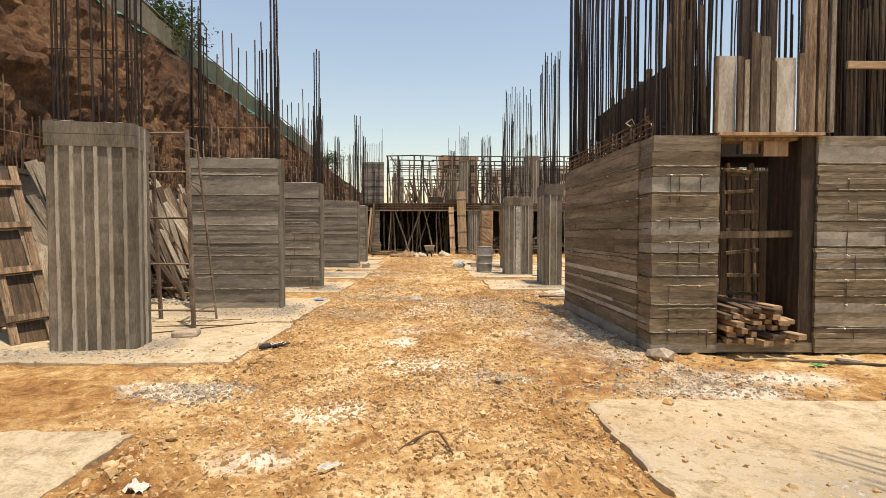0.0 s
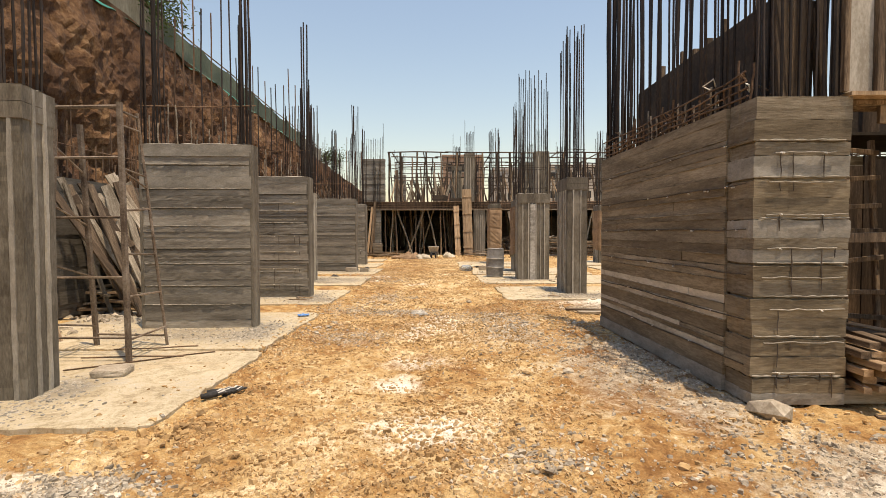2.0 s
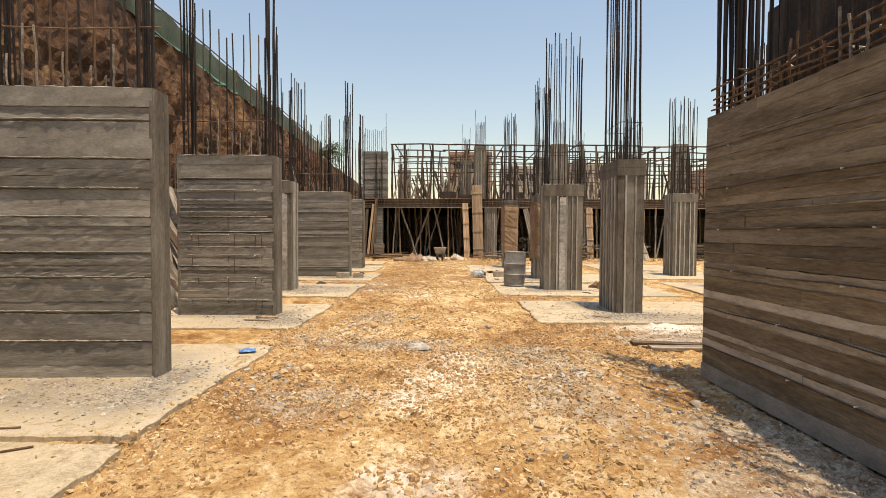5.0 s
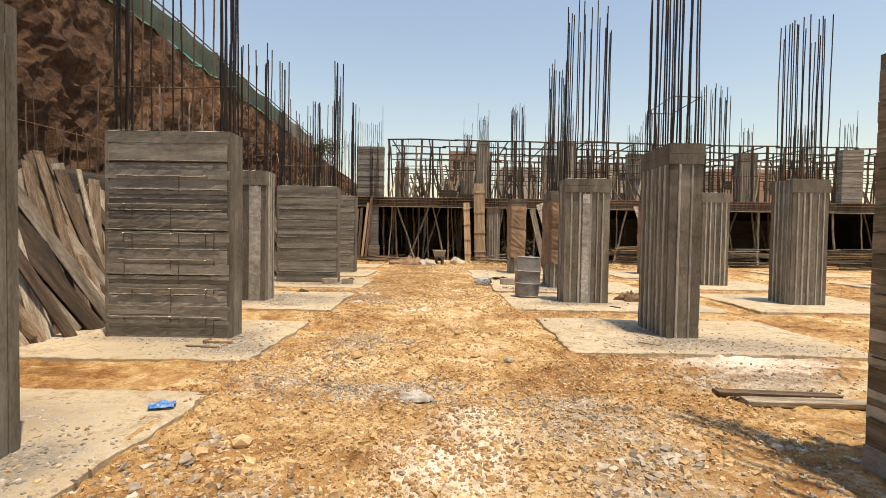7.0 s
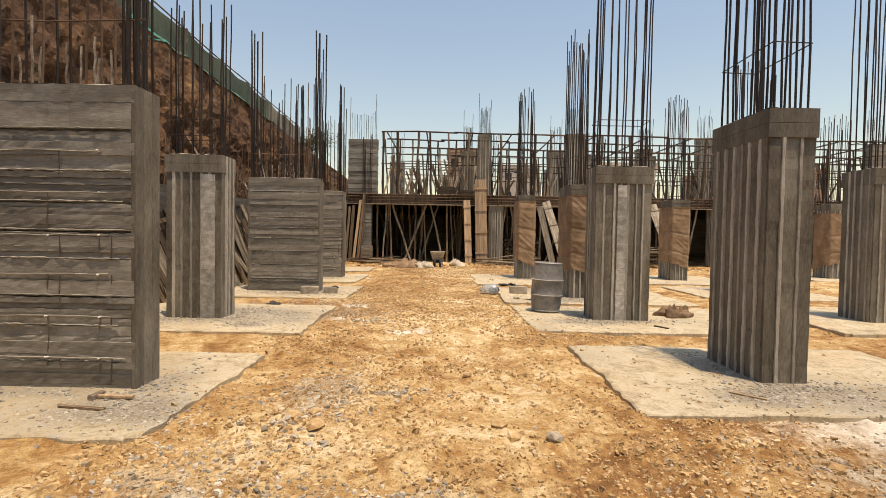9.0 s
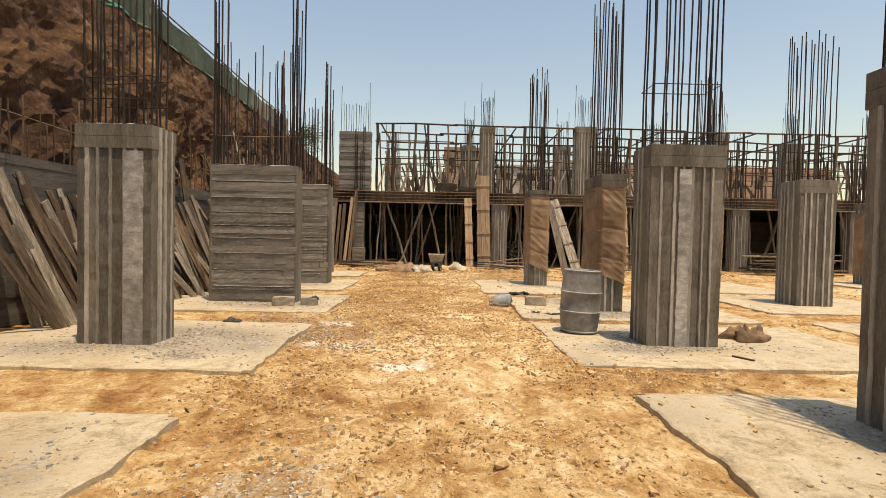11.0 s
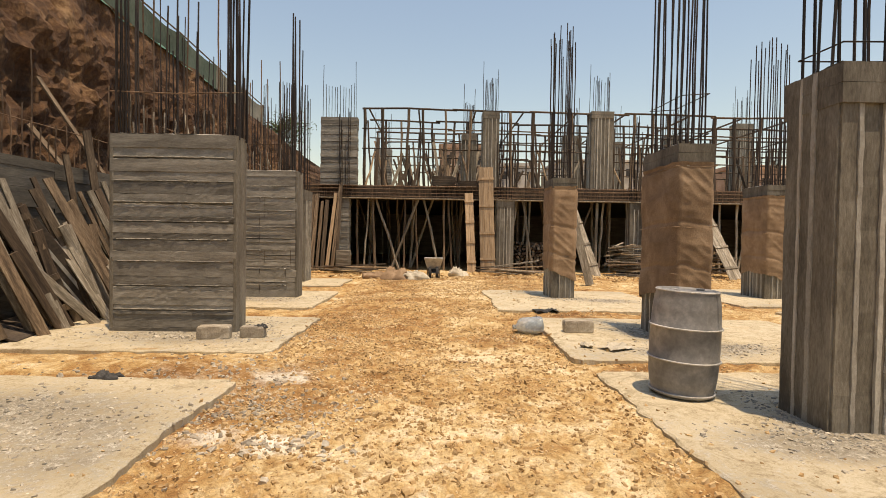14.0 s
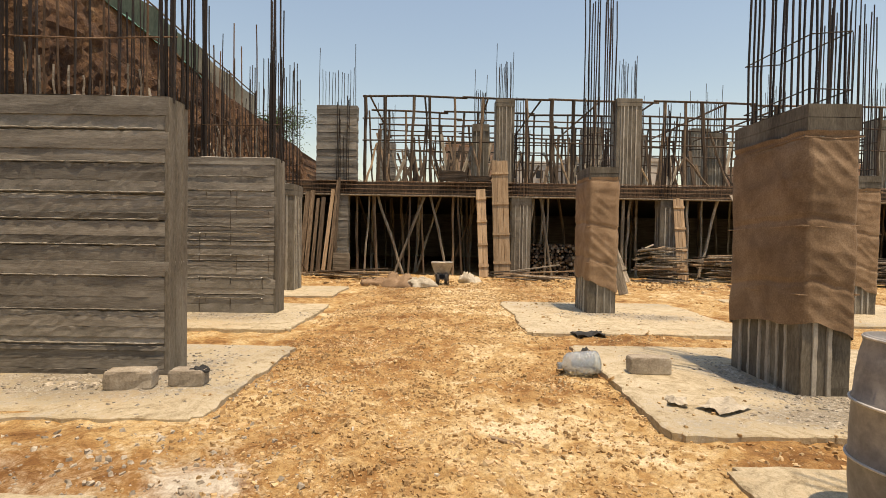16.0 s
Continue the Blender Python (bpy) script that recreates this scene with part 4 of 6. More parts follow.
def build_core():
    H = 2.70
    def wall(name, x0, x1, y0, y1, seed, h=H, low=0.0):
        w = solo(name, core_box(x0, x1, y0, y1, h, low), CONCRETE_CORE, "brown-grey board-marked concrete core wall", "wall", kind="structure")
        g = random.Random(seed + 3)
        shapes, joints = bands(x0, x1, y0, y1, h, seed, 0.010, low)
        for q in shapes:
            part("board_band", q, g.choice((CONCRETE_CORE, CORE_DARK, CORE_DARK, CONCRETE_CORE, CONCRETE_SMOOTH)), w)
        fins(w, x0, x1, y0, y1, joints, seed, False)
        return w
    left = solo("wall_core_left", core_box(2.56, 2.95, 6.74, 10.2, H), CONCRETE_CORE, "brown-grey board-marked concrete core wall", "wall", kind="structure")
    g = random.Random(77)
    z = 0.0
    layers = [(0.15, CONCRETE_SMOOTH), (0.20, CORE_DARK), (0.07, CORE_PALE), (0.05, CORE_DARK), (0.055, CORE_PALE), (0.16, CORE_DARK), (0.075, CORE_PALE), (0.085, CORE_DARK), (0.08, CORE_PALE), (0.15, CORE_DARK)]
    while sum(q[0] for q in layers) < H - 0.05:
        layers.append((g.choice((0.06, 0.10, 0.14, 0.19)), g.choice((CORE_DARK, CORE_DARK, CONCRETE_CORE, CONCRETE_CORE, CONCRETE_CORE))))
    for k, (d, mt) in enumerate(layers):
        z1 = H if k == len(layers) - 1 else z + d
        cuts = [6.745] + sorted(g.uniform(7.1, 9.9) for _ in range(0 if k == 0 else g.choice((0, 1, 1, 2)))) + [10.2]
        cuts = [c for i, c in enumerate(cuts) if i in (0, len(cuts) - 1) or c - cuts[i - 1] > 0.3]
        for ya, yb in zip(cuts, cuts[1:]):
            m2 = CONCRETE_CORE if mt is CORE_PALE and g.random() < 0.2 else mt
            part("board_band", board_piece(2.56 - (0.012 if k == 0 else g.uniform(-0.005, 0.005)), 2.95, ya, yb - 0.004, z, z1 - g.choice((0.001, 0.002, 0.003, 0.008)), g), m2, left)
        if k % 2 == 0 and k:
            pts = [(2.556 - g.uniform(0, 0.006), 6.76 + 3.42 * i / 40, z + g.uniform(-0.003, 0.003)) for i in range(41)]
            part("mortar_fin", Shape().tube(pts, [g.choice((0.002, 0.003, 0.005, 0.008)) for _ in pts], 5), CONCRETE_CORE, left)
        z = z1
    left.matrix_basis = Matrix.Translation((2.56, 6.33, 0)) @ Matrix.Rotation(radians(1.9), 4, "Z") @ Matrix.Translation((-2.56, -6.33, 0))
    pier = wall("wall_core_front", 2.565, 3.40, 6.33, 6.74, 32)
    right = wall("wall_core_front", 4.62, 9.2, 6.33, 6.74, 33)
    back = wall("wall_core_back", 2.86, 9.2, 9.80, 10.18, 34)
    wall("wall_core_right", 8.8, 9.19, 6.75, 9.79, 35)
    part("sill", Shape().box(3.405, 4.615, 6.36, 6.72, 0.0, 0.12), CONCRETE_CORE, pier)
    tie_marks(pier, 2.6, 3.38, 6.325, H, 41, 8, 2)
    tie_marks(right, 4.7, 8.0, 6.325, H, 42, 7, 6)
    g = random.Random(8)
    for i in range(26):
        y, z = g.uniform(6.5, 10.1), 0.35 + 0.4 * g.randrange(6) + g.uniform(-0.01, 0.01)
        part("tie_end", Shape().tube([(2.57, y, z), (2.535, y + g.uniform(-0.02, 0.02), z + g.uniform(-0.01, 0.005))], 0.008, 5), TIE_WHITE, left)
    for r in range(6):
        z = 0.35 + 0.4 * r
        part("tie_rod", Shape().tube([(2.545, 6.4 + 3.75 * i / 9, z + g.uniform(-0.012, 0.012)) for i in range(10)], 0.006, 4), WIRE, left)
    # bars
    y = 6.8
    while y < 10.15:
        for x in (2.64, 2.86):
            if x > 2.7 and rng.random() < 0.45:
                continue
            rebar(left, x + U(-0.02, 0.02), y + U(-0.03, 0.03), H - 0.05, 6.6 - U(0, 0.8), BARS_THICK if rng.random() < 0.35 else BARS)
        y += 0.15
    for k in range(10):
        rebar(left, 2.62 + 0.06 * (k % 5), 10.0 + 0.1 * (k // 5), H - 0.05, 6.8 - U(0, 0.4), BARS_THICK)
    x = 2.62
    while x < 8.6:
        if not 3.4 < x < 4.6:
            rebar(pier if x < 4 else right, x, 6.42, H - 0.05, 6.5 - U(0, 0.8))
            rebar(pier if x < 4 else right, x + 0.03, 6.66, H - 0.05, 6.5 - U(0, 0.8))
        else:
            rebar(pier, x, 6.62 + U(-0.06, 0.1), H + 0.03, 6.5 - U(0, 0.8))
        x += 0.075 if x < 6.5 else 0.2
    x = 3.0
    while x < 8.8:
        rebar(back, x, 9.97 + U(-0.1, 0.1), H - 0.05, 6.5 - U(0, 0.9))
        x += 0.24
    # long bars and bent hooks along the top
    for k, z in enumerate((2.75, 2.81, 2.88, 2.96)):
        for x in (2.59, 2.90):
            part("long_bar", Shape().tube([(x + U(-0.015, 0.015), 6.5 + i * 0.365, z + U(-0.02, 0.02)) for i in range(11)], 0.010, 5), REBAR_RUST, left)
    y = 6.5
    while y < 10.15:
        rebar(left, 2.60 + U(-0.01, 0.02), y, H - 0.05, H + U(0.18, 0.42), BARS_SPLASHED if rng.random() < 0.3 else BARS_RUST, 0.05)
        y += U(0.09, 0.14)
    for k in range(34):
        y, x, z = U(6.5, 10.1), 2.62 + U(-0.03, 0.25), 2.72 + U(0, 0.3)
        part("hook", Shape().tube([(x, y, z), (x - 0.05, y + U(-0.08, 0.08), z + 0.05), (x - U(0.0, 0.08), y + U(-0.15, 0.15), z + U(0.04, 0.1)), (x + 0.04, y + U(-0.1, 0.1), z + U(-0.02, 0.08))], 0.008, 5), REBAR_RUST if k % 5 else TIE_WHITE, left)


build_core()


def timber(a, b, w, t, material=WOOD, face=(0, -1, 0), label="weathered sawn timber plank", category="plank", group="", name="timber_plank", skew=None):
    L = (Vector(b) - Vector(a)).length
    return solo(name, Shape().bar(w, t, 0, L, 0.005, None, U(-0.2, 0.2) if skew is None else skew), material, label, category, group, m=along(a, b, face))


def build_formwork():
    # inner shutter behind the long wall
    p = thing("wall_shutter", "dark plywood wall shutter with timber studs", "formwork")
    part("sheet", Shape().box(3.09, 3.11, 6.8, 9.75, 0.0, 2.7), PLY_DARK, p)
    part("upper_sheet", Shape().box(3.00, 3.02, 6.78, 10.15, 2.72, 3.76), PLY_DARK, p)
    for i in range(9):
        part("stud", Shape().bar(0.08, 0.05, 0.0, 3.75 + U(0, 0.3), 0.004, Matrix.Translation((3.155, 6.9 + i * 0.34, 0))), WOOD, p)
    # shutters and posts above the door head
    f = thing("door_head_formwork", "timber and plywood shuttering over the door opening", "formwork")
    part("head_board", Shape().box(3.36, 4.66, 6.28, 6.75, 2.70, 2.735), WOOD_PALE, f)
    for x, w, z1, mt in ((3.47, 0.24, 3.68, PLY_PALE), (4.20, 0.26, 3.66, PLY_PALE)):
        part("plywood_sheet", Shape().bar(w, 0.02, 2.74, z1, 0.003, Matrix.Translation((x, 6.36, 0))), mt, f, "pale cement-stained plywood sheet")
    for x, w, z1, mt in ((3.33, 0.05, 3.66, WOOD), (3.62, 0.06, 3.66, WOOD), (3.70, 0.06, 3.62, WOOD_DUSTY), (3.80, 0.11, 3.95, WOOD), (3.92, 0.12, 3.9, WOOD_DUSTY), (4.03, 0.07, 3.6, WOOD),
                         (4.37, 0.06, 3.7, WOOD), (4.47, 0.14, 5.2, WOOD), (4.62, 0.09, 5.2, WOOD), (4.75, 0.06, 5.0, WOOD_DUSTY)):
        part("post", Shape().bar(w, 0.05, 2.74, z1, 0.004, Matrix.Translation((x, 6.325, 0)), U(-0.3, 0.3)), mt, f)
    # one dark sheet added to close the bright sky gaps behind the bars
    part("backing_sheet", Shape().box(4.7, 8.6, 6.78, 6.80, 2.72, 5.6), PLY_DARK, f, "dark plywood closing the gaps behind the bars")
    for i in range(92):
        x = U(2.85, 3.32) if i < 13 else U(4.75, 8.2)
        timber((x, 6.50 + U(-0.05, 0.2), 2.69), (x + U(-0.04, 0.04), 6.58, 3.5 + U(0, 2.2)), U(0.04, 0.12), 0.04, rng.choice((WOOD, WOOD_DARK, WOOD_DARK, WOOD_DARK)), label="upright weathered timber in wall shuttering", group="shutter timbers")
    timber((4.9, 6.28, 3.55), (7.0, 6.27, 3.53), 0.09, 0.04, WOOD_PALE, label="pale timber batten nailed across shuttering", group="shutter timbers")
    for x in (4.98, 5.35, 6.0):
        timber((x, 8.5, 2.785), (x + 0.05, 8.55, 6.4), 0.22, 0.08, WOOD_DARK, label="dark heavy timber standing on the core deck", group="shutter timbers")
    q = thing("inner_formwork", "dark timber shutter standing on the core deck", "formwork")
    part("sheet", Shape().box(3.2, 8.6, 9.45, 9.49, 2.79, 3.35), PLY_DARK, q)
    for i in range(12):
        part("stud", Shape().bar(0.07, 0.05, 2.79, 3.4 + U(0, 0.5), 0.004, Matrix.Translation((3.3 + i * 0.46, 9.42, 0))), WOOD_DARK, q)
    # frame and stuff in the opening
    d = thing("door_opening_frame", "brown timber box frame lining the core opening", "door frame")
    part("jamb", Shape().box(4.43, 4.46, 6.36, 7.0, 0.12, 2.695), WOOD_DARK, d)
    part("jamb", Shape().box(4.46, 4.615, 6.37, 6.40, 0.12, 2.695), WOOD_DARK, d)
    part("jamb", Shape().box(3.405, 3.43, 6.4, 6.72, 0.12, 2.695), WOOD, d)
    part("head", Shape().box(3.435, 4.425, 6.42, 6.72, 2.66, 2.695), WOOD, d)
    part("cross_rail", Shape().bar(0.09, 0.04, 0, 1.03, 0.004, along((3.43, 6.5, 1.47), (4.46, 6.5, 1.49))), WOOD, d)
    part("head_block", Shape().box(4.02, 4.33, 6.46, 6.5, 2.47, 2.655), WOOD_PALE, d)
    part("head_block", Shape().box(3.76, 3.95, 6.46, 6.5, 2.50, 2.655), WOOD, d)
    # boards at the back of the opening, dark timber painting in the shade inside
    b = thing("inner_shutter", "brown vertical board shutter inside the core", "formwork")
    x = 3.1
    while x < 6.0:
        w = U(0.14, 0.24)
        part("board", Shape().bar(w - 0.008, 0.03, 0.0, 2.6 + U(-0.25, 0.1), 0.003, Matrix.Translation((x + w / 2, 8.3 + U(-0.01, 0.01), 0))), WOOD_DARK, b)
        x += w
    # unseen deck, added and sized to cut the light falling into the core
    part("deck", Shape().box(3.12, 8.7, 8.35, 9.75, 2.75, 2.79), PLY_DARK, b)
    # ladder inside
    l = thing("timber_ladder", "rough timber ladder inside the core opening", "ladder")
    for x in (4.02, 4.36):
        part("rail", Shape().bar(0.05, 0.05, 0, 2.5, 0.004, along((x, 7.1, 0.0), (x + 0.02, 7.3, 2.5))), WOOD, l)
    for i in range(8):
        z = 0.35 + i * 0.29
        part("rung", Shape().bar(0.05, 0.03, 0, 0.46, 0.004, along((3.95, 7.05 + 0.08 * z, z + U(-0.03, 0.03)), (4.41, 7.05 + 0.08 * z, z + U(-0.03, 0.05)))), WOOD, l)
    # sawn timber stack in the doorway
    g = "sawn timber in the doorway"
    n = 0
    for lay in range(6):
        for i in range(7 - lay // 2):
            x = 3.47 + i * 0.15 + U(-0.03, 0.03) + (0.07 if lay % 2 else 0)
            if x > 4.38:
                continue
            y = 6.25 + U(-0.15, 0.12)
            z = 0.165 + lay * 0.078
            timber((x, y + U(-0.12, 0.1), z + U(-0.008, 0.008)), (min(4.38, max(3.46, x + U(-0.4, 0.4))), y + U(0.8, 1.2), z + U(-0.01, 0.03)), U(0.06, 0.13), U(0.05, 0.07), rng.choice((WOOD_PALE, WOOD_PALE, WOOD)), face=(0, 0, 1), label="short sawn timber offcut stacked in doorway", group=g, name="timber_offcut")
    timber((3.45, 6.45, 0.14), (4.4, 6.4, 0.14), 0.12, 0.03, WOOD, (0, 0, 1))


build_formwork()


# ---- far building under construction ----
def prop(a, b, r, material, parent=None):
    """A crooked round pole."""
    a, b = Vector(a), Vector(b)
    pts = [a.lerp(b, i / 5) + Vector((U(-0.03, 0.03), U(-0.03, 0.03), 0)) * (0 < i < 5) for i in range(6)]
    s = Shape().tube(pts, [r * U(0.85, 1.1) for _ in pts], 6)
    if parent:
        return part("prop", s, material, parent)
    return solo("timber_prop", s, material, "crooked timber prop under the slab formwork", "prop", "timber props")


DECK = 3.62


def build_far():
    b = thing("unfinished_building", "two-storey concrete frame under construction on timber props", "building")
    part("slab", Shape().box(-7.2, 34, 36.45, 62, 3.34, DECK), CONCRETE_H, b)
    # unseen walls, added to shut out light and keep the space below dark
    part("back_wall", Shape().box(-7.2, 34, 56, 56.3, -0.05, 3.34), CONCRETE_H, b)
    part("side_wall", Shape().box(-7.5, -7.2, 36.5, 62, -0.05, 3.34), CONCRETE_H, b)
    part("side_wall", Shape().box(33.7, 34.0, 36.5, 56, -0.05, 3.34), CONCRETE_H, b)
    # soffit sheet in dark plywood, which deepens the dark under the slab
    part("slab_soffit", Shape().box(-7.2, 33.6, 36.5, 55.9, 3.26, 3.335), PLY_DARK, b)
    part("beam_soffit_board", Shape().box(-7.0, 33.6, 35.92, 36.44, 3.05, 3.085), WOOD_DUSTY, b)
    # dark board run up over the slab edge for the shade behind the cage
    part("beam_side_board", Shape().box(-7.0, 33.6, 36.40, 36.44, 3.09, 3.615), WOOD_DARK, b)
    for z in (3.16, 3.30, 3.46, 3.60):
        for y in (35.98, 36.3):
            part("beam_bar", Shape().tube([(-7 + 1.5 * i, y, z + U(-0.015, 0.015)) for i in range(28)], 0.014, 5), REBAR_RUST, b)
    x = -6.9
    while x < 24:
        part("beam_stirrup", Shape().tube([(x, 35.96, 3.12), (x, 36.34, 3.12), (x + U(-0.03, 0.03), 36.34, 3.64), (x + U(-0.03, 0.03), 35.96, 3.64)], 0.009, 4, True), REBAR_RUST, b)
        x += U(0.2, 0.3)
    # lower columns
    for i, (x0, x1) in enumerate(((-4.98, -4.52), (1.80, 2.54), (7.55, 8.22), (13.6, 14.4), (19.4, 20.2), (25.4, 26.2))):
        if i:
            fluted_body(b, x0, x1, 36.0, 36.5, 3.05, 60 + i, name="column")
        else:
            banded_body(b, x0, x1, 36.0, 36.5, 3.05, 60, "column")
        for k in range(14):
            rebar(b, U(x0, x1), U(36.05, 36.35), 3.0, U(5.2, 7.0), BARS_THICK if k % 2 else BARS, 0.03)
    # walls and columns on the deck
    ups = ((-5.80, -4.24, 36.2, 36.6, 6.52, 0), (-4.1, -3.2, 41.0, 41.5, 6.0, 0), (1.18, 1.88, 36.3, 37.0, 6.9, 1), (0.35, 1.0, 37.6, 38.2, 6.2, 1), (5.95, 6.92, 36.5, 37.1, 7.05, 1), (5.9, 6.8, 41, 41.6, 6.9, 1),
           (11.2, 12.0, 39.5, 40.2, 6.4, 1), (12.6, 13.6, 44, 44.6, 7.6, 1), (16.8, 17.8, 44, 44.7, 8.4, 1), (17.0, 18.0, 37.4, 38.0, 6.6, 1), (22.2, 23.4, 36.3, 36.9, 6.72, 0), (27.5, 28.6, 37, 37.6, 6.7, 0), (8.9, 9.8, 43, 43.6, 7.0, 1))
    for i, (x0, x1, y0, y1, h, kind) in enumerate(ups):
        if kind:
            fluted_body(b, x0, x1, y0, y1, h - DECK, 80 + i, name="upper_column", m=Matrix.Translation((0, 0, DECK)))
        else:
            banded_body(b, x0, x1, y0, y1, h - DECK, 80 + i, "upper_column", m=Matrix.Translation((0, 0, DECK)))
        for k in range(13):
            rebar(b, x0 + 0.06 + (x1 - x0 - 0.12) * k / 12, U(y0 + 0.05, y1 - 0.05), h - 0.1, h + (U(1.3, 1.6) if 0 < k < 12 else U(1.8, 2.4)), BARS)
    return b


build_far()


def build_scaffold():
    """Timber posts and ledgers on the deck, row behind row, that will carry the next floor."""
    s = thing("timber_falsework", "grid of crooked timber posts and rails on deck", "scaffolding")
    for r, (y, top) in enumerate(((36.75, 7.05), (39.2, 7.05), (41.8, 7.05), (44.6, 7.05))):
        for z in (top, top - 0.88, top - 1.75):
            x = -4.1
            while x < 31:
                L = U(3.2, 4.6)
                part("rail", Shape().tube([(x, y + U(-0.03, 0.03), z + U(-0.05, 0.05) - 0.008 * x), (x + L / 2, y, z + U(-0.04, 0.04) - 0.008 * (x + L / 2)), (x + L + 0.2, y + U(-0.03, 0.03), z + U(-0.05, 0.05) - 0.008 * (x + L))], 0.045 if z == top else 0.03, 5), WOOD_DARK, s)
                x += L
        x = -4.0
        while x < 30:
            lean = U(-0.35, 0.35) if rng.random() < 0.45 else U(-0.06, 0.06)
            prop((x, y + U(-0.1, 0.1), DECK), (x + lean, y + 0.02, top - 0.008 * x), U(0.05, 0.08) if r == 0 else U(0.04, 0.06), rng.choice((WOOD_DARK, WOOD_DARK, WOOD)), s)
            if rng.random() < 0.35:
                prop((x + U(-0.2, 0.2), y - 0.2, DECK), (x + U(-0.9, 0.9), y + 0.1, top - U(0.9, 2.2)), 0.045, rng.choice((WOOD_DARK, WOOD, WOOD_PALE)), s)
            x += U(0.75, 1.15) if r == 0 else U(0.6, 1.1)
    x = -3.8
    while x < 30:
        part("joist", Shape().tube([(x, 36.6, 7.0 - 0.008 * x), (x + U(-0.1, 0.1), 45.0, 7.0 - 0.008 * x)], 0.04, 5), WOOD_DARK, s)
        x += U(2.0, 3.0)


build_scaffold()

# poles under the deck
for i in range(84):
    x, y = U(-4.3, 30), 36.5 + abs(rng.gauss(0, 2.6))
    if i < 34:
        x = U(-4.3, 0.4) if i < 18 else U(2.7, 12)
    if i % 3 == 0:
        y = 36.25
    lean = U(-1.3, 1.3) if rng.random() < 0.4 else U(-0.25, 0.25)
    prop((x, y, -0.06), (x + lean, y + U(0.0, 0.15), 3.27 if y > 36.55 else 3.05), U(0.04, 0.065), rng.choice((WOOD, WOOD_DUSTY, WOOD_DUSTY)))

# boards and shutters against the frame
for x, y, w, t, h, mt in ((-6.2, 35.5, 0.18, 0.03, 3.15, WOOD), (-5.98, 35.45, 0.16, 0.03, 3.2, WOOD), (-5.75, 35.4, 0.12, 0.03, 2.9, WOOD), (-5.55, 35.5, 0.16, 0.03, 2.95, WOOD),
                          (-5.33, 35.4, 0.14, 0.03, 3.25, WOOD_PALE), (-5.12, 35.45, 0.15, 0.03, 3.6, WOOD), (-4.92, 35.4, 0.1, 0.03, 3.7, WOOD), (-6.45, 35.6, 0.16, 0.03, 2.6, WOOD)):
    timber((x, y, -0.03), (x + U(0.05, 0.3), 35.93, h), w, t, mt, label="tall timber board leaning against the frame", group="boards against the frame")
for z in (0.05, 0.28, 0.5, 0.72):
    timber((-4.95, 35.55, z), (-4.35, 35.55, z), 0.21, 0.25, WOOD_DUSTY, label="pale timber block stacked by the column", group="stacked blocks", name="timber_block")


def shutter_board(x0, y0, w, h, top_shift, n, material):
    """A tall shutter of nailed boards with cross battens."""
    ob = thing("shutter_panel", "tall pale timber shutter leaning upright against frame", "formwork", "shutter panels", at=along((x0, y0, -0.02), (x0 + top_shift, 35.88, h)))
    L = math.hypot(h, 35.88 - y0)
    for i in range(n):
        part("board", Shape().bar(w / n - 0.008, 0.03, U(-0.02, 0.02) + 0.02, L + U(-0.04, 0.04), 0.003, Matrix.Translation((w * ((i + 0.5) / n - 0.5), 0, 0))), material, ob)
    for z in (0.12 * L, 0.36 * L, 0.62 * L, 0.88 * L):
        part("batten", Shape().bar(w + 0.03, 0.04, 0, 0.09, 0.004, Matrix.Translation((0, -0.035, z))), material, ob)
    return ob


shutter_board(1.40, 35.3, 0.62, 4.45, -0.12, 3, WOOD_PALE)
shutter_board(0.72, 35.3, 0.36, 3.35, -0.14, 2, WOOD_PALE)
shutter_board(5.5, 34.0, 0.42, 3.4, -0.75, 2, WOOD_DUSTY)
shutter_board(8.1, 35.2, 0.4, 3.1, 0.05, 3, WOOD_PALE)
shutter_board(10.7, 33.4, 0.5, 3.3, -0.35, 2, WOOD_DUSTY)
timber((4.1, 30.2, 0.0), (3.55, 30.9, 2.75), 0.26, 0.03, WOOD_DUSTY, label="cement-splashed plank leaning behind a wrapped column")

# loose timbers standing and lying about on the deck
for i in range(110):
    x = rng.choice((U(-3.6, -1.5), U(-1.0, 1.2), U(-1.0, 1.2), U(2.6, 6), U(7, 14), U(14, 26)))
    y = U(37.2, 40.5)
    timber((x, y, DECK), (x + U(-0.8, 0.8), y + U(0.1, 0.6), DECK + U(1.0, 2.5)), U(0.06, 0.16), 0.04, rng.choice((WOOD, WOOD_DARK, WOOD_DARK, WOOD_DUSTY)), label="loose timber standing among the falsework", group="timbers on the deck")

# planks stacked on the deck edge
for i in range(9):
    timber((-1.0 + U(-0.05, 0.05), 36.15, DECK + 0.06 + i * 0.045), (0.05 + U(-0.15, 0.1), 36.2, DECK + 0.06 + i * 0.045), 0.28, 0.035, PLY_DARK, (0, 0, 1), "dark shutter plank stacked on the deck edge", group="planks on the deck")
for i in range(5):
    timber((0.15 + U(-0.05, 0.05), 36.2, DECK + 0.06 + i * 0.045), (1.0 + U(-0.1, 0.1), 36.2, DECK + 0.06 + i * 0.045), 0.28, 0.035, PLY_DARK, (0, 0, 1), "dark shutter plank stacked on the deck edge", group="planks on the deck")


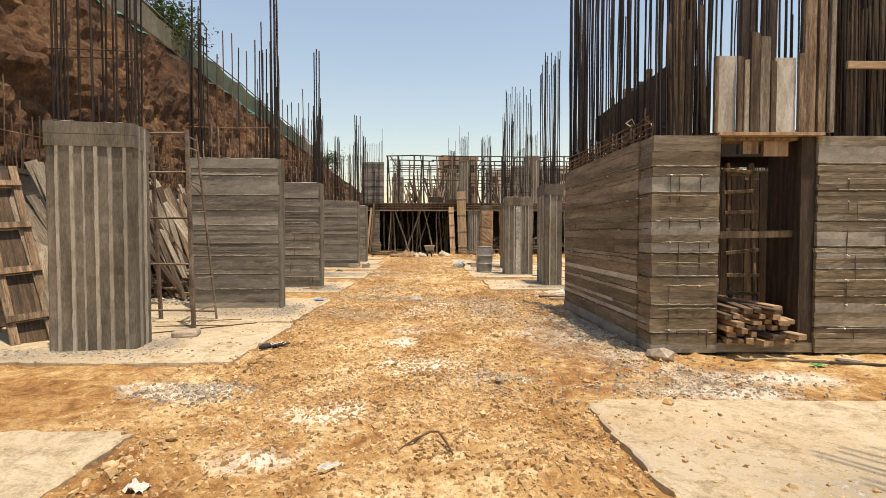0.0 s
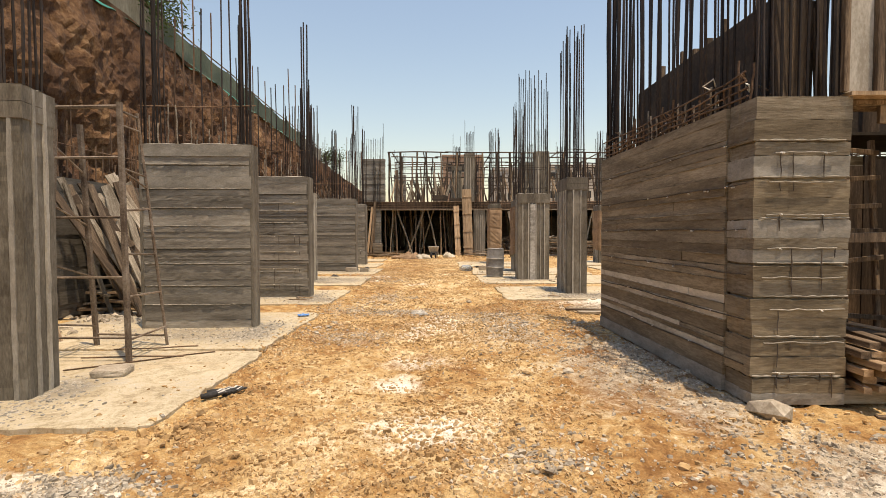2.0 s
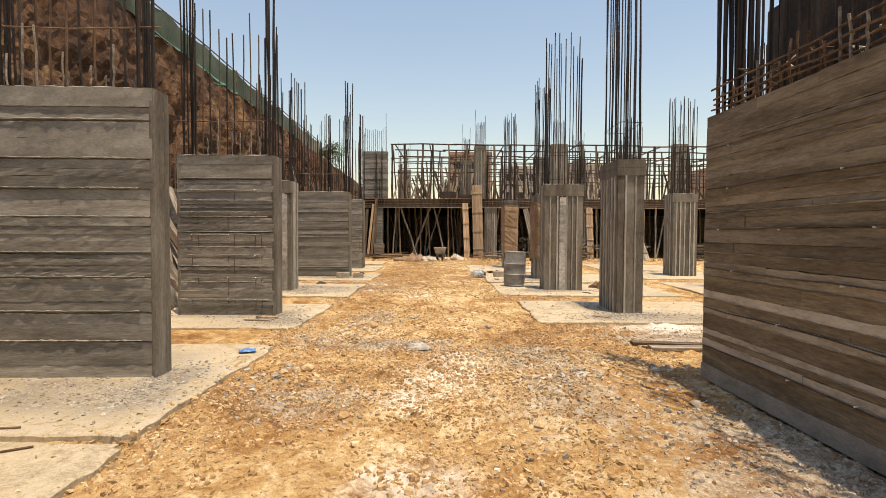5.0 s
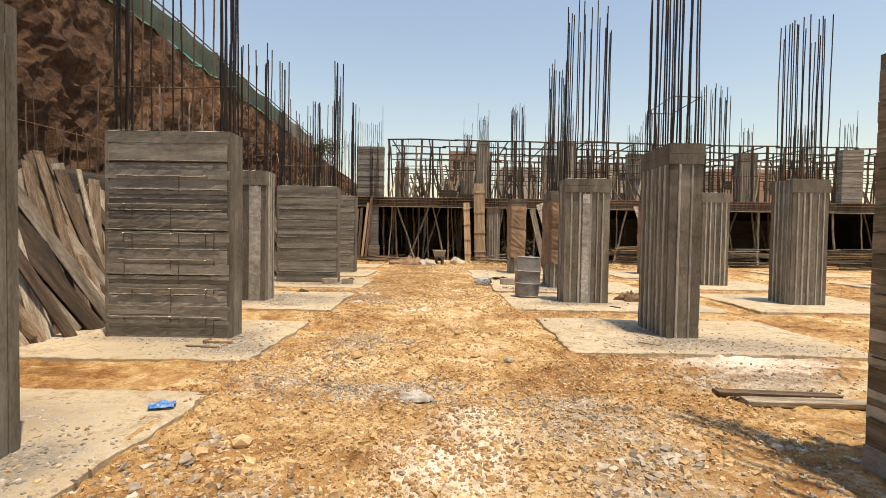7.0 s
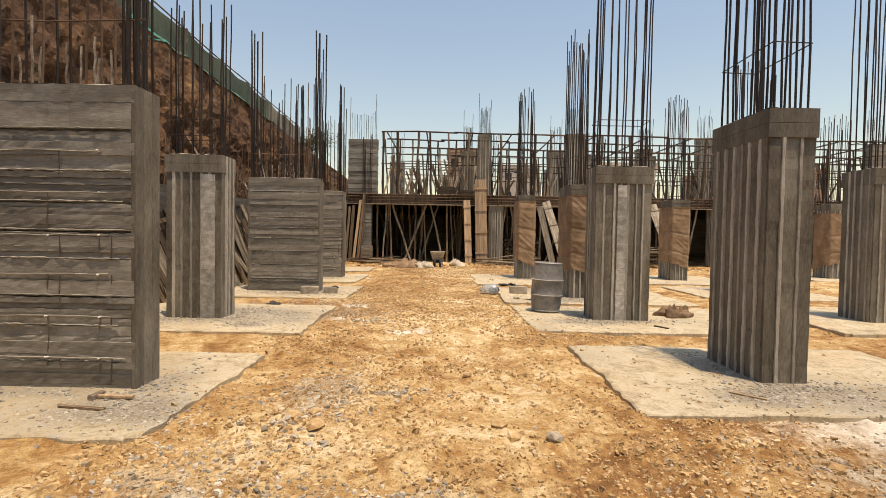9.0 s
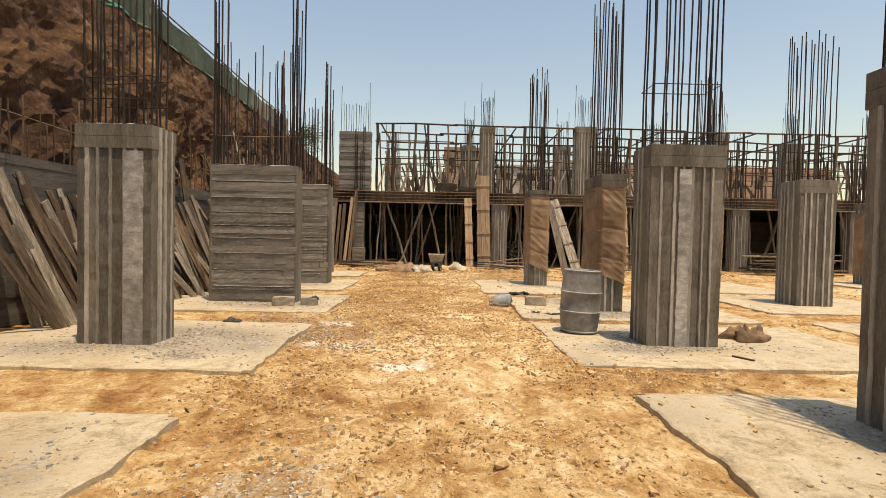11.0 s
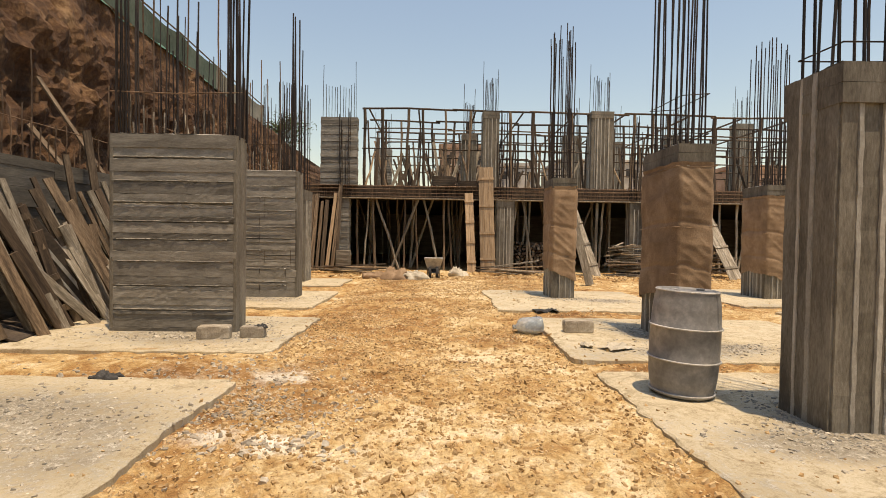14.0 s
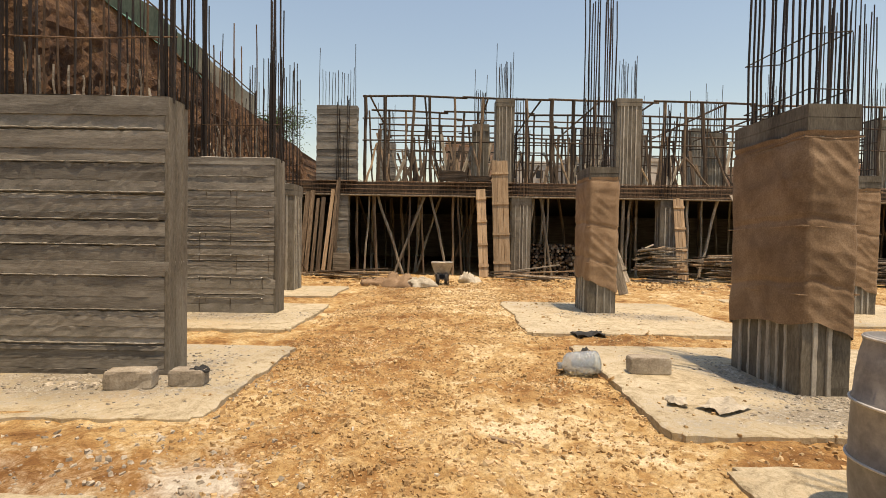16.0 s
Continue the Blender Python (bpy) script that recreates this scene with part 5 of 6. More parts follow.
# firewood-like timber stacks by the frame
def log_pile(x0, x1, y, n_high, label):
    g = thing("timber_stack", label, "wood pile", "timber stacks")
    for k in range(n_high):
        x = x0 + 0.06 * (k % 2)
        while x < x1:
            r = U(0.04, 0.075)
            z = 0.06 + k * 0.115 + U(-0.03, 0.03)
            part("log_end", Shape().tube([(x, y + U(-0.22, 0.08), z), (x + U(-0.05, 0.05), y + 1.1, z + U(-0.03, 0.03))], r, 7), rng.choice((WOOD, WOOD, WOOD_DUSTY, WOOD_DARK)), g)
            x += U(0.10, 0.18)
    return g


log_pile(2.75, 4.7, 36.6, 11, "stack of round timber ends under the slab")


def flat_pile(x0, x1, y0, n, label, spread=0.25):
    g = thing("plank_pile", label, "plank pile", "plank piles")
    for k in range(n):
        z = 0.03 + (k / n) * 0.026 * n
        y = y0 + (k % 3) * 0.22 + U(-0.12, 0.12)
        L = (x1 - x0) * U(0.55, 1.0)
        a = x0 + U(-0.15, 0.35) * (x1 - x0)
        dz = U(-0.12, 0.18) * spread * (0.3 + k / n)
        part("plank", Shape().bar(U(0.07, 0.17), 0.04, 0, L, 0.004, along((a, y, z), (a + L, y + U(-1, 1) * spread, max(0.03, z + dz)), (0, 0, 1))), rng.choice((WOOD_DARK, WOOD, WOOD_DUSTY, WOOD_DUSTY, WOOD_PALE)), g)
    return g


flat_pile(6.3, 8.0, 34.5, 46, "heap of grey planks and battens by the slab", spread=1.4)
flat_pile(8.6, 11.2, 34.9, 36, "heap of thin grey battens by the slab", spread=0.6)
flat_pile(1.2, 3.8, 34.2, 11, "loose boards lying before the frame", spread=1.3)
flat_pile(13.5, 17.0, 34.0, 36, "heap of grey planks by the slab", spread=0.4)
flat_pile(18.5, 22.5, 33.0, 40, "heap of grey planks by the slab", spread=0.3)
flat_pile(-5.8, -2.6, 34.0, 9, "loose boards lying before the frame", spread=1.3)


# ---- wheelbarrow ----
def build_wheelbarrow():
    b = thing("wheelbarrow", "dusty steel wheelbarrow with black wheel standing on soil", "wheelbarrow", at=pose(-0.85, 32.5, -0.03, 0, 0, 180))
    rim = lambda w, l, z, y: [(-w, y - l, z), (w, y - l, z), (w, y + l, z), (-w, y + l, z)]
    s = Shape()
    q = rim(0.22, 0.26, 0.34, 0) + rim(0.34, 0.44, 0.72, 0.04) + rim(0.325, 0.425, 0.72, 0.04) + rim(0.205, 0.24, 0.36, 0)
    f = [(3, 2, 1, 0)] + [(4 * k + i, 4 * k + (i + 1) % 4, 4 * k + 4 + (i + 1) % 4, 4 * k + 4 + i) for k in range(3) for i in range(4)] + [(12, 13, 14, 15)]
    part("tray", s.add(q, f), GREY_METAL, b)
    part("load", Shape().grid([[(-0.28 + 0.07 * i, -0.33 + 0.1 * j, 0.62 + 0.08 * math.sin(i * 0.39) * math.sin(j * 0.4 + 0.2) + U(-0.01, 0.02)) for i in range(9)] for j in range(8)]), PAD, b)
    for sx in (-1, 1):
        part("handle", Shape().tube([(0.2 * sx, 0.3, 0.33), (0.22 * sx, 0.0, 0.345), (0.28 * sx, -0.8, 0.56)], 0.018, 6), STEEL_RUST, b)
        part("strut", Shape().tube([(0.17 * sx, 0.35, 0.2), (0.2 * sx, 0.2, 0.42)], 0.016, 6), STEEL_RUST, b)
        part("leg", Shape().tube([(0.22 * sx, -0.15, 0.36), (0.22 * sx, -0.3, 0.0), (0.22 * sx, -0.42, 0.4)], 0.014, 6), STEEL_RUST, b)
    for sx in (-0.13, 0.13):
        w = part("wheel", Shape().lathe([(0.06, -0.03), (0.13, -0.05), (0.19, -0.04), (0.2, 0), (0.19, 0.04), (0.13, 0.05), (0.06, 0.03)], 24, pose(sx, 0.35, 0.2, 0, 90, 0)), RUBBER, b, smooth=True)
        part("hub", Shape().lathe([(0.05, -0.06), (0.05, 0.06)], 12, pose(sx, 0.35, 0.2, 0, 90, 0)), STEEL_RUST, w)
    # black box added to fill the dark space below the tray
    part("chassis", Shape().box(-0.17, 0.17, -0.2, 0.3, 0.2, 0.335), RUBBER, b, "black box filling the dark under the tray")
    part("axle", Shape().tube([(-0.2, 0.35, 0.2), (0.2, 0.35, 0.2)], 0.016, 6), STEEL_RUST, b)


build_wheelbarrow()


def lump(name, x, y, rx, ry, h, material, label, category, seed, rough=0.5, z=0.0):
    """A crumpled heap: cloth, sacking or spoil."""
    rows, n = [], 44
    for j in range(15):
        t = j / 14
        row = []
        for i in range(n):
            a = 2 * math.pi * i / n
            ca, sa = math.cos(a), math.sin(a)
            r = math.cos(t * math.pi / 2) ** 0.7
            k = 1 + rough * noise.noise(Vector((ca * 1.6, sa * 1.6, seed + t))) + 0.16 * noise.noise(Vector((ca * 5, sa * 5, seed + 3 * t)))
            fold = 0.7 * noise.noise(Vector((ca * 2.5 * r, sa * 2.5 * r, seed + 5))) + 0.5 * abs(noise.noise(Vector((ca * 6 * r, sa * 6 * r, seed + 9))))
            row.append((x + rx * r * k * ca, y + ry * r * k * sa, z - 0.02 + h * math.sin(t * math.pi / 2) ** 0.8 * (0.75 + fold)))
        rows.append(row + row[:1])
    return solo(name, Shape().grid(rows), material, label, category, smooth=True)


lump("paper_sack", -1.55, 31.7, 0.45, 0.3, 0.26, PAPER, "torn pale paper sack crumpled on soil", "sack", 17, 1.1)
lump("burlap_cloth", -2.2, 31.9, 0.6, 0.4, 0.36, BURLAP, "crumpled heap of pale burlap on soil", "sacking", 3, 0.8)
lump("burlap_cloth", -2.9, 32.0, 0.6, 0.35, 0.2, BURLAP, "crumpled heap of pale burlap on soil", "sacking", 8, 0.8)
lump("cement_bag", 0.05, 33.5, 0.38, 0.3, 0.28, PAPER, "torn pale paper cement bag in a heap", "bag", 5, 0.9)
lump("burlap_sack", 3.95, 18.68, 0.36, 0.22, 0.2, SACKING, "folded brown burlap sack lying beside column", "sack", 6, 0.7, 0.02)


# ---- trees, fence and net on the bank ----
def tree(x, y, z, height, crown, seed, label, n=2600, droop=0.0):
    g = random.Random(seed)
    ob = thing("tree", label, "tree", at=Matrix.Translation((x, y, z)))
    trunk = Shape().tube([(0, 0, -0.3), (0.1, 0.05, height * 0.3), (-0.1, 0.1, height * 0.6)], [0.16, 0.12, 0.08], 8)
    tips = []
    for i in range(16):
        a, e = g.uniform(0, 6.28), g.uniform(0.1, 1.2)
        d = Vector((math.cos(a) * math.cos(e), math.sin(a) * math.cos(e), math.sin(e) * 0.8))
        st = Vector((0, 0, height * g.uniform(0.35, 0.6)))
        p1, p2 = st + d * crown * 0.5, st + d * crown * g.uniform(0.75, 1.1) + Vector((0, 0, -droop))
        trunk.tube([st, p1, p2], [0.06, 0.035, 0.012], 5)
        tips += [p1.lerp(p2, k / 5) for k in range(6)]
    part("trunk", trunk, BARK, ob)
    s = Shape()
    for i in range(n):
        c = g.choice(tips) + Vector((g.gauss(0, 0.3), g.gauss(0, 0.3), g.gauss(0, 0.22) - droop * g.random()))
        m = Matrix.Translation(c) @ Euler((g.uniform(-0.9, 0.9), g.uniform(-0.9, 0.9), g.uniform(0, 6.28))).to_matrix().to_4x4()
        w, l = g.uniform(0.02, 0.05), g.uniform(0.10, 0.22)
        s.add([(0, 0, 0), (w, l * 0.4, 0.01), (0, l, -0.02), (-w, l * 0.4, 0.01)], [(0, 1, 2, 3)], m)
    part("crown", s, LEAF, ob)


tree(-9.9, 18.6, 7.2, 2.9, 1.7, 3, "green feathery tree overhanging the bank edge", 3000, 0.35)
tree(-10.4, 45.5, 6.2, 3.0, 1.8, 4, "distant dusty green tree on the bank", 1800, 0.3)
tree(-15.5, 60.0, 6.0, 6.0, 2.4, 5, "distant dusty green tree on the bank", 1500, 0.3)


def bank_top(y):
    return min(max(7.75 - 0.042 * (y - 12), 5.5), 8.2)


def build_fence():
    f = thing("site_fence", "sagging dusty screen fence on posts along bank", "fence")
    ys = [8 + 2.6 * i for i in range(13)]
    for y in ys:
        part("post", Shape().tube([(-9.35, y, bank_top(y) - 0.2), (-9.35 + U(-0.05, 0.05), y + U(-0.08, 0.08), bank_top(y) + 1.12)], 0.03, 6), STEEL_RUST, f)
    for i in range(len(ys) - 1):
        rows = []
        for k in range(7):
            row = []
            for j in range(15):
                y = ys[i] + 2.6 * j / 14
                sag = 0.12 * math.sin(math.pi * j / 14)
                z = bank_top(y) - 0.05 + (1.1 - sag) * k / 6
                row.append((-9.32 + 0.06 * noise.noise(Vector((y * 1.3, z * 1.2, 2))), y, z))
            rows.append(row)
        part("screen", Shape().grid(rows), SCREEN if i < 4 or i > 9 else SCREEN_GREEN, f, smooth=True)
    rail = [(-9.34, y, bank_top(y) + 1.08 + U(-0.04, 0.04)) for y in ys]
    part("top_rail", Shape().tube(rail, 0.025, 6), STEEL_RUST, f)
    n = thing("green_net", "torn green shade net draped over the bank edge", "net")
    for a, b, mt, name in ((12.5, 17.5, TEAL, "sheet"), (17.5, 22.5, NET, "sheet"), (22.4, 24.6, TEAL, "sheet"), (24.0, 29.0, NET, "sheet"), (29, 33.5, NET, "sheet")):
        rows = []
        for k in range(8):
            row = []
            for j in range(34):
                y = a + (b - a) * j / 33
                w = noise.noise(Vector((y * 1.1, 3, k * 0.2)))
                drop = (0.25 + 0.35 * abs(noise.noise(Vector((y * 0.7, 0, 7))))) * k / 7
                row.append((-8.95 + 0.10 * w - 0.35 * (1 - k / 7), y, bank_top(y) + 0.16 - drop + 0.06 * noise.noise(Vector((y * 3, k * 0.6, 1)))))
            rows.append(row)
        part(name, Shape().grid(rows), mt, n, smooth=True)
    t = thing("orange_tank", "orange and white plastic tank behind the fence", "tank", at=pose(-10.0, 27.0, bank_top(27) - 0.1))
    part("body", Shape().lathe([(0.48, 0), (0.52, 0.05), (0.52, 1.0), (0.45, 1.12)], 24), ORANGE, t, smooth=True)
    part("lid", Shape().lathe([(0.46, 1.12), (0.3, 1.26), (0.18, 1.3)], 24), CLOTH_WHITE, t, smooth=True)


build_fence()


# ---- tall bars along the far end of the retaining wall ----
def build_bar_rack():
    b = thing("wall_starter_bars", "dense row of tall rusty wall starter bars", "rebar")
    y = 25.5
    while y < 35.5:
        rebar(b, -6.9 + U(-0.1, 0.12), y, 0.0, U(4.6, 6.9), BARS_THICK if rng.random() < 0.3 else BARS, 0.02)
        y += U(0.1, 0.2)
    for z in (3.0, 3.8, 4.6):
        part("cross_bar", Shape().tube([(-6.85 + U(-0.05, 0.05), 25.5 + 1.05 * i, z + U(-0.06, 0.06)) for i in range(10)], 0.011, 5), REBAR_RUST, b)


build_bar_rack()
for i in range(34):
    y = U(24, 35.5)
    timber((-6.3 + U(-0.3, 0.5), y, -0.03), (-8.0 + U(-0.4, 0.5), y + U(-1.4, 1.4), U(3.0, 5.0)), U(0.05, 0.12), 0.04, rng.choice((WOOD, WOOD_DUSTY, WOOD_DARK)), (1, 0, 0), "long timber leaning on the earth bank", group="timbers on the bank", name="long_timber")

# ---- planks leaning on the retaining wall ----
for y0, y1, n in ((7.2, 9.7, 10), (10.9, 12.6, 36), (12.6, 15.2, 46), (15.2, 16.9, 10), (18.4, 21.2, 26), (21.2, 25.6, 60)):
    for i in range(n):
        y = U(y0, y1)
        h = U(1.7, 2.75) if y < 17 else U(1.1, 2.35)
        foot = -5.95 + U(-0.35, 0.5) if y < 17 else -6.25 + U(-0.3, 0.3)
        timber((foot, y, 0.0), (-6.92 + U(-0.02, 0.15) + (2.55 - h) * 0.25, y + (U(-0.9, 0.9) if y < 17 else U(-0.95, -0.2)), h), U(0.08, 0.24) if y < 17 else U(0.06, 0.15), U(0.025, 0.05), rng.choice((WOOD, WOOD, WOOD_DUSTY, WOOD_DUSTY, WOOD_DUSTY, WOOD_DARK) if y < 17 else (WOOD, WOOD_DUSTY, WOOD_DUSTY, WOOD_DARK)), (1, -0.4, 0), "weathered formwork plank leaning on retaining wall", group="planks on the wall", name="formwork_plank")


def form_panel(a, b, w, label="rough timber shutter panel leaning on wall"):
    """A shutter frame with battens; its dark sheet stands for shaded open gaps."""
    m = along(a, b, (0.75, -0.66, 0))
    L = (Vector(b) - Vector(a)).length
    ob = thing("shutter_panel", label, "formwork", "panels on the wall", at=m)
    for i in (-1, 1):
        part("stile", Shape().bar(0.10, 0.06, 0, L, 0.004, Matrix.Translation((i * (w / 2 - 0.05), 0, 0))), WOOD, ob)
    # dark colour stands for the shade in the open gaps between stiles
    part("sheet", Shape().bar(w * 0.98, 0.02, 0.03, L - 0.03, 0.002, Matrix.Translation((0, 0.045, 0))), WOOD_DARK, ob)
    for k in range(4):
        part("batten", Shape().bar(w, 0.05, 0, 0.09, 0.004, Matrix.Translation((0, -0.055, L * (0.12 + 0.25 * k)))), WOOD, ob)


form_panel((-5.45, 6.75, 0.0), (-6.6, 7.5, 2.45), 0.5)
form_panel((-5.95, 6.3, 0.0), (-6.85, 6.9, 2.2), 0.55)
timber((-5.25, 6.9, 0.0), (-6.5, 7.6, 2.3), 0.12, 0.05, WOOD_DUSTY, (1, -1, 0), "long timber leaning on a shutter panel")
timber((-5.95, 7.15, 0.08), (-5.4, 7.3, 0.08), 0.16, 0.12, WOOD_DUSTY, (0, 0, 1), "short timber log lying on concrete pad", name="timber_log")
flat_pile(-6.8, -5.3, 11.3, 20, "low heap of broken grey shuttering pieces", spread=0.9)
timber((-6.3, 20.75, 0.10), (-6.95, 23.3, 0.16), 0.5, 0.025, PLY_DARK, (0.35, 0, 1), "dark plywood sheet lying by leaning planks", name="plywood_sheet")


form_panel((-5.75, 12.0, 0.0), (-6.8, 11.5, 1.9), 0.45)
form_panel((-5.7, 13.1, 0.0), (-6.7, 12.2, 1.6), 0.4)
# shutter panels among the farther planks
form_panel((-6.35, 22.0, 0.0), (-6.85, 21.5, 1.75), 0.48)
form_panel((-6.3, 20.6, 0.0), (-6.85, 20.1, 1.9), 0.5)
k = thing("dark_shutter", "dark oiled plywood shutter streaked with pale slurry", "formwork", "panels on the wall", at=along((-6.25, 22.7, 0.0), (-6.8, 21.75, 1.55), (0.75, -0.66, 0)))
part("sheet", Shape().bar(0.42, 0.03, 0, 1.85, 0.003), PLY_DARK, k)
for x, w in ((-0.07, 0.035), (0.05, 0.05)):
    part("slurry_streak", Shape().bar(w, 0.006, 0.08, 1.78, 0.002, Matrix.Translation((x, -0.02, 0))), PLY_PALE, k, "pale dried cement slurry")
for y, h, w in ((23.4, 3.2, 0.14), (22.9, 2.7, 0.10)):
    timber((-6.55, y + 0.1, 0.0), (-6.9, y - 0.1, h), w, 0.04, WOOD, (1, -0.4, 0), "tall weathered plank standing against the wall", group="planks on the wall", name="formwork_plank")


# ---- steel ladder frame ----
def build_ladder():
    l = thing("steel_ladder_frame", "rusty welded steel access frame with rungs", "ladder")
    posts = (((-3.82, 7.72, 0.0), (-3.95, 7.85, 3.06)), ((-3.88, 8.64, 0.0), (-4.05, 8.35, 3.05)), ((-4.82, 8.62, 0.0), (-4.75, 8.3, 2.9)), ((-4.75, 7.72, 0.0), (-4.72, 7.85, 3.05)))
    for i, (a, b) in enumerate(posts):
        part("post", Shape().bar(0.055, 0.055, 0, (Vector(b) - Vector(a)).length, 0.006, along(a, b)) if i != 1 else Shape().tube([a, b], 0.02, 8), STEEL_RUST, l)
    def at(i, t):
        return Vector(posts[i][0]).lerp(Vector(posts[i][1]), t)
    for k in range(6):
        t = 0.09 + 0.165 * k
        part("rung", Shape().tube([at(0, t), at(1, t + U(-0.02, 0.02))], 0.013, 6), STEEL_RUST, l)
    for k in range(4):
        t = 0.1 + 0.23 * k
        part("rung", Shape().tube([at(3, t), at(0, t)], 0.016, 6), STEEL_RUST, l)
        part("rung", Shape().tube([at(2, t), at(3, t + 0.05)], 0.013, 6), STEEL_RUST, l)
    part("top_rail", Shape().tube([at(3, 0.985), at(0, 0.985)], 0.022, 6), STEEL_RUST, l)
    part("top_rail", Shape().tube([at(0, 0.97), at(1, 0.98)], 0.016, 6), STEEL_RUST, l)
    part("foot_bar", Shape().tube([at(2, 0.06), at(1, 0.05)], 0.016, 6), STEEL_RUST, l)
    part("brace", Shape().tube([at(0, 0.74), at(1, 0.69)], 0.012, 6), STEEL_RUST, l)


build_ladder()


# ---- drum, bottle, blocks ----
def build_drum():
    d = thing("plastic_drum", "dusty grey plastic drum standing on concrete pad", "drum", at=pose(1.535, 19.0, 0.034, 0, 2.2, 0))
    pr = [(0.255, 0.0), (0.275, 0.012), (0.278, 0.03), (0.268, 0.05), (0.282, 0.09), (0.294, 0.2), (0.298, 0.305), (0.306, 0.318), (0.306, 0.338), (0.299, 0.35), (0.302, 0.45), (0.299, 0.6),
          (0.306, 0.612), (0.306, 0.632), (0.297, 0.645), (0.292, 0.76), (0.282, 0.86), (0.268, 0.925), (0.272, 0.94), (0.27, 0.958), (0.25, 0.962), (0.244, 0.945)]
    part("body", Shape().lathe(pr, 48), DRUM, d, smooth=True)
    for z, r in ((0.328, 0.309), (0.622, 0.309), (0.03, 0.279), (0.948, 0.268)):
        part("rim" if z < 0.1 or z > 0.9 else "rib", Shape().tube([(r * math.cos(k * (2 * math.pi) / 40), r * math.sin(k * (2 * math.pi) / 40), z) for k in range(40)], 0.008, 6, True), DRUM_PALE, d, "paler grey plastic ridge", smooth=True)
    for a in (0.4, 3.5):
        part("bung", Shape().lathe([(0.035, 0.945), (0.035, 0.962), (0.02, 0.964)], 14, Matrix.Translation((0.17 * math.cos(a), 0.17 * math.sin(a), 0))), DRUM, d)


build_drum()


def build_bottle():
    m = pose(0.88, 22.07, 0.115, 0, -94, 6)
    b = thing("water_bottle", "clear blue water-cooler bottle lying on soil", "bottle", at=m)
    pr = [(0.10, 0.0), (0.128, 0.012), (0.134, 0.05), (0.128, 0.07), (0.134, 0.09), (0.134, 0.15), (0.126, 0.165), (0.134, 0.18), (0.134, 0.25), (0.127, 0.265), (0.134, 0.28), (0.13, 0.33), (0.09, 0.375), (0.035, 0.40), (0.03, 0.44)]
    inner = [(q - 0.004, z + (0.004 if z < 0.01 else 0)) for q, z in pr[::-1]]
    part("shell", Shape().lathe(pr + inner, 36), BOTTLE, b, smooth=True)
    part("neck_ring", Shape().lathe([(0.033, 0.43), (0.038, 0.435), (0.038, 0.455), (0.033, 0.46)], 20), BOTTLE, b)


build_bottle()


def block(x, y, z, l, w, h, turn, material=BLOCK, label="rough grey concrete block with chipped corners", seed=1):
    g = random.Random(seed)
    s, n = Shape(), 6
    def pt(u, v, k):
        j = Vector((g.uniform(-1, 1), g.uniform(-1, 1), g.uniform(-1, 1))) * 0.006
        r = 0.94 if abs(u) > 0.99 and abs(v) > 0.99 else 1
        return (u * l / 2 * r + j.x, v * w / 2 * r + j.y, k)
    rows = []
    for k, sc in ((0.0, 0.96), (0.02, 1), (h * 0.5, 1.0), (h - 0.02, 1), (h, 0.95)):
        ring = [(-1 + 2 * i / n, -1) for i in range(n)] + [(1, -1 + 2 * i / n) for i in range(n)] + [(1 - 2 * i / n, 1) for i in range(n)] + [(-1, 1 - 2 * i / n) for i in range(n)]
        row = [Vector(pt(u, v, k)) for u, v in ring]
        row = [(q.x * sc, q.y * sc, q.z + (g.uniform(-0.004, 0.004) if k else 0)) for q in row]
        rows.append(row + row[:1])
    s.grid(rows)
    k = len(s.v)
    s.f.append(tuple(range(k - 1 - 4 * n, k - 1)))
    return solo("concrete_block", s, material, label, "block", "loose blocks", m=pose(x, y, z, 0, 0, turn))


block(-3.75, 21.22, 0.02, 0.42, 0.2, 0.17, 10, seed=1)
block(-3.27, 21.34, 0.02, 0.32, 0.2, 0.15, 4, seed=2)
block(1.42, 22.02, 0.02, 0.44, 0.2, 0.18, -3, BLOCK, "brown-grey concrete block lying on the pad", 3)
block(-3.68, 7.22, 0.022, 0.34, 0.30, 0.075, 12, BLOCK, "thin broken concrete slab lying beside a column", 5)
for a, b in (((-4.3, 7.35), (-3.05, 8.2)), ((-4.5, 7.9), (-3.3, 8.0)), ((-4.4, 8.3), (-3.4, 8.55))):
    q = Shape().tube([(a[0] + (b[0] - a[0]) * i / 5 + U(-0.02, 0.02), a[1] + (b[1] - a[1]) * i / 5 + U(-0.03, 0.03), 0.032) for i in range(6)], 0.008, 6)
    solo("steel_bar", q, REBAR_RUST, "thin rusty steel bar lying on concrete pad", "rebar", "loose steel bars")
lump("dark_rag", -3.17, 21.34, 0.09, 0.07, 0.05, CLOTH_DARK, "dark rag on a concrete block", "rag", 31, 0.6, 0.165)


# ---- litter and loose things on the ground ----
def ground_z(x, y):
    for x0, x1, y0, y1 in PADS:
        if x0 + 0.1 < x < x1 - 0.1 and y0 + 0.1 < y < y1 - 0.1:
            return 0.022
    return float(ground_height(np.array([x]), np.array([y]))[0])


def stick(a, b, w, t, material, label, category="stick", name="timber_stick"):
    return timber((a[0], a[1], ground_z(*a) + t / 2), (b[0], b[1], ground_z(*b) + t / 2), w, t, material, (0, 0, 1), label, category, name=name)


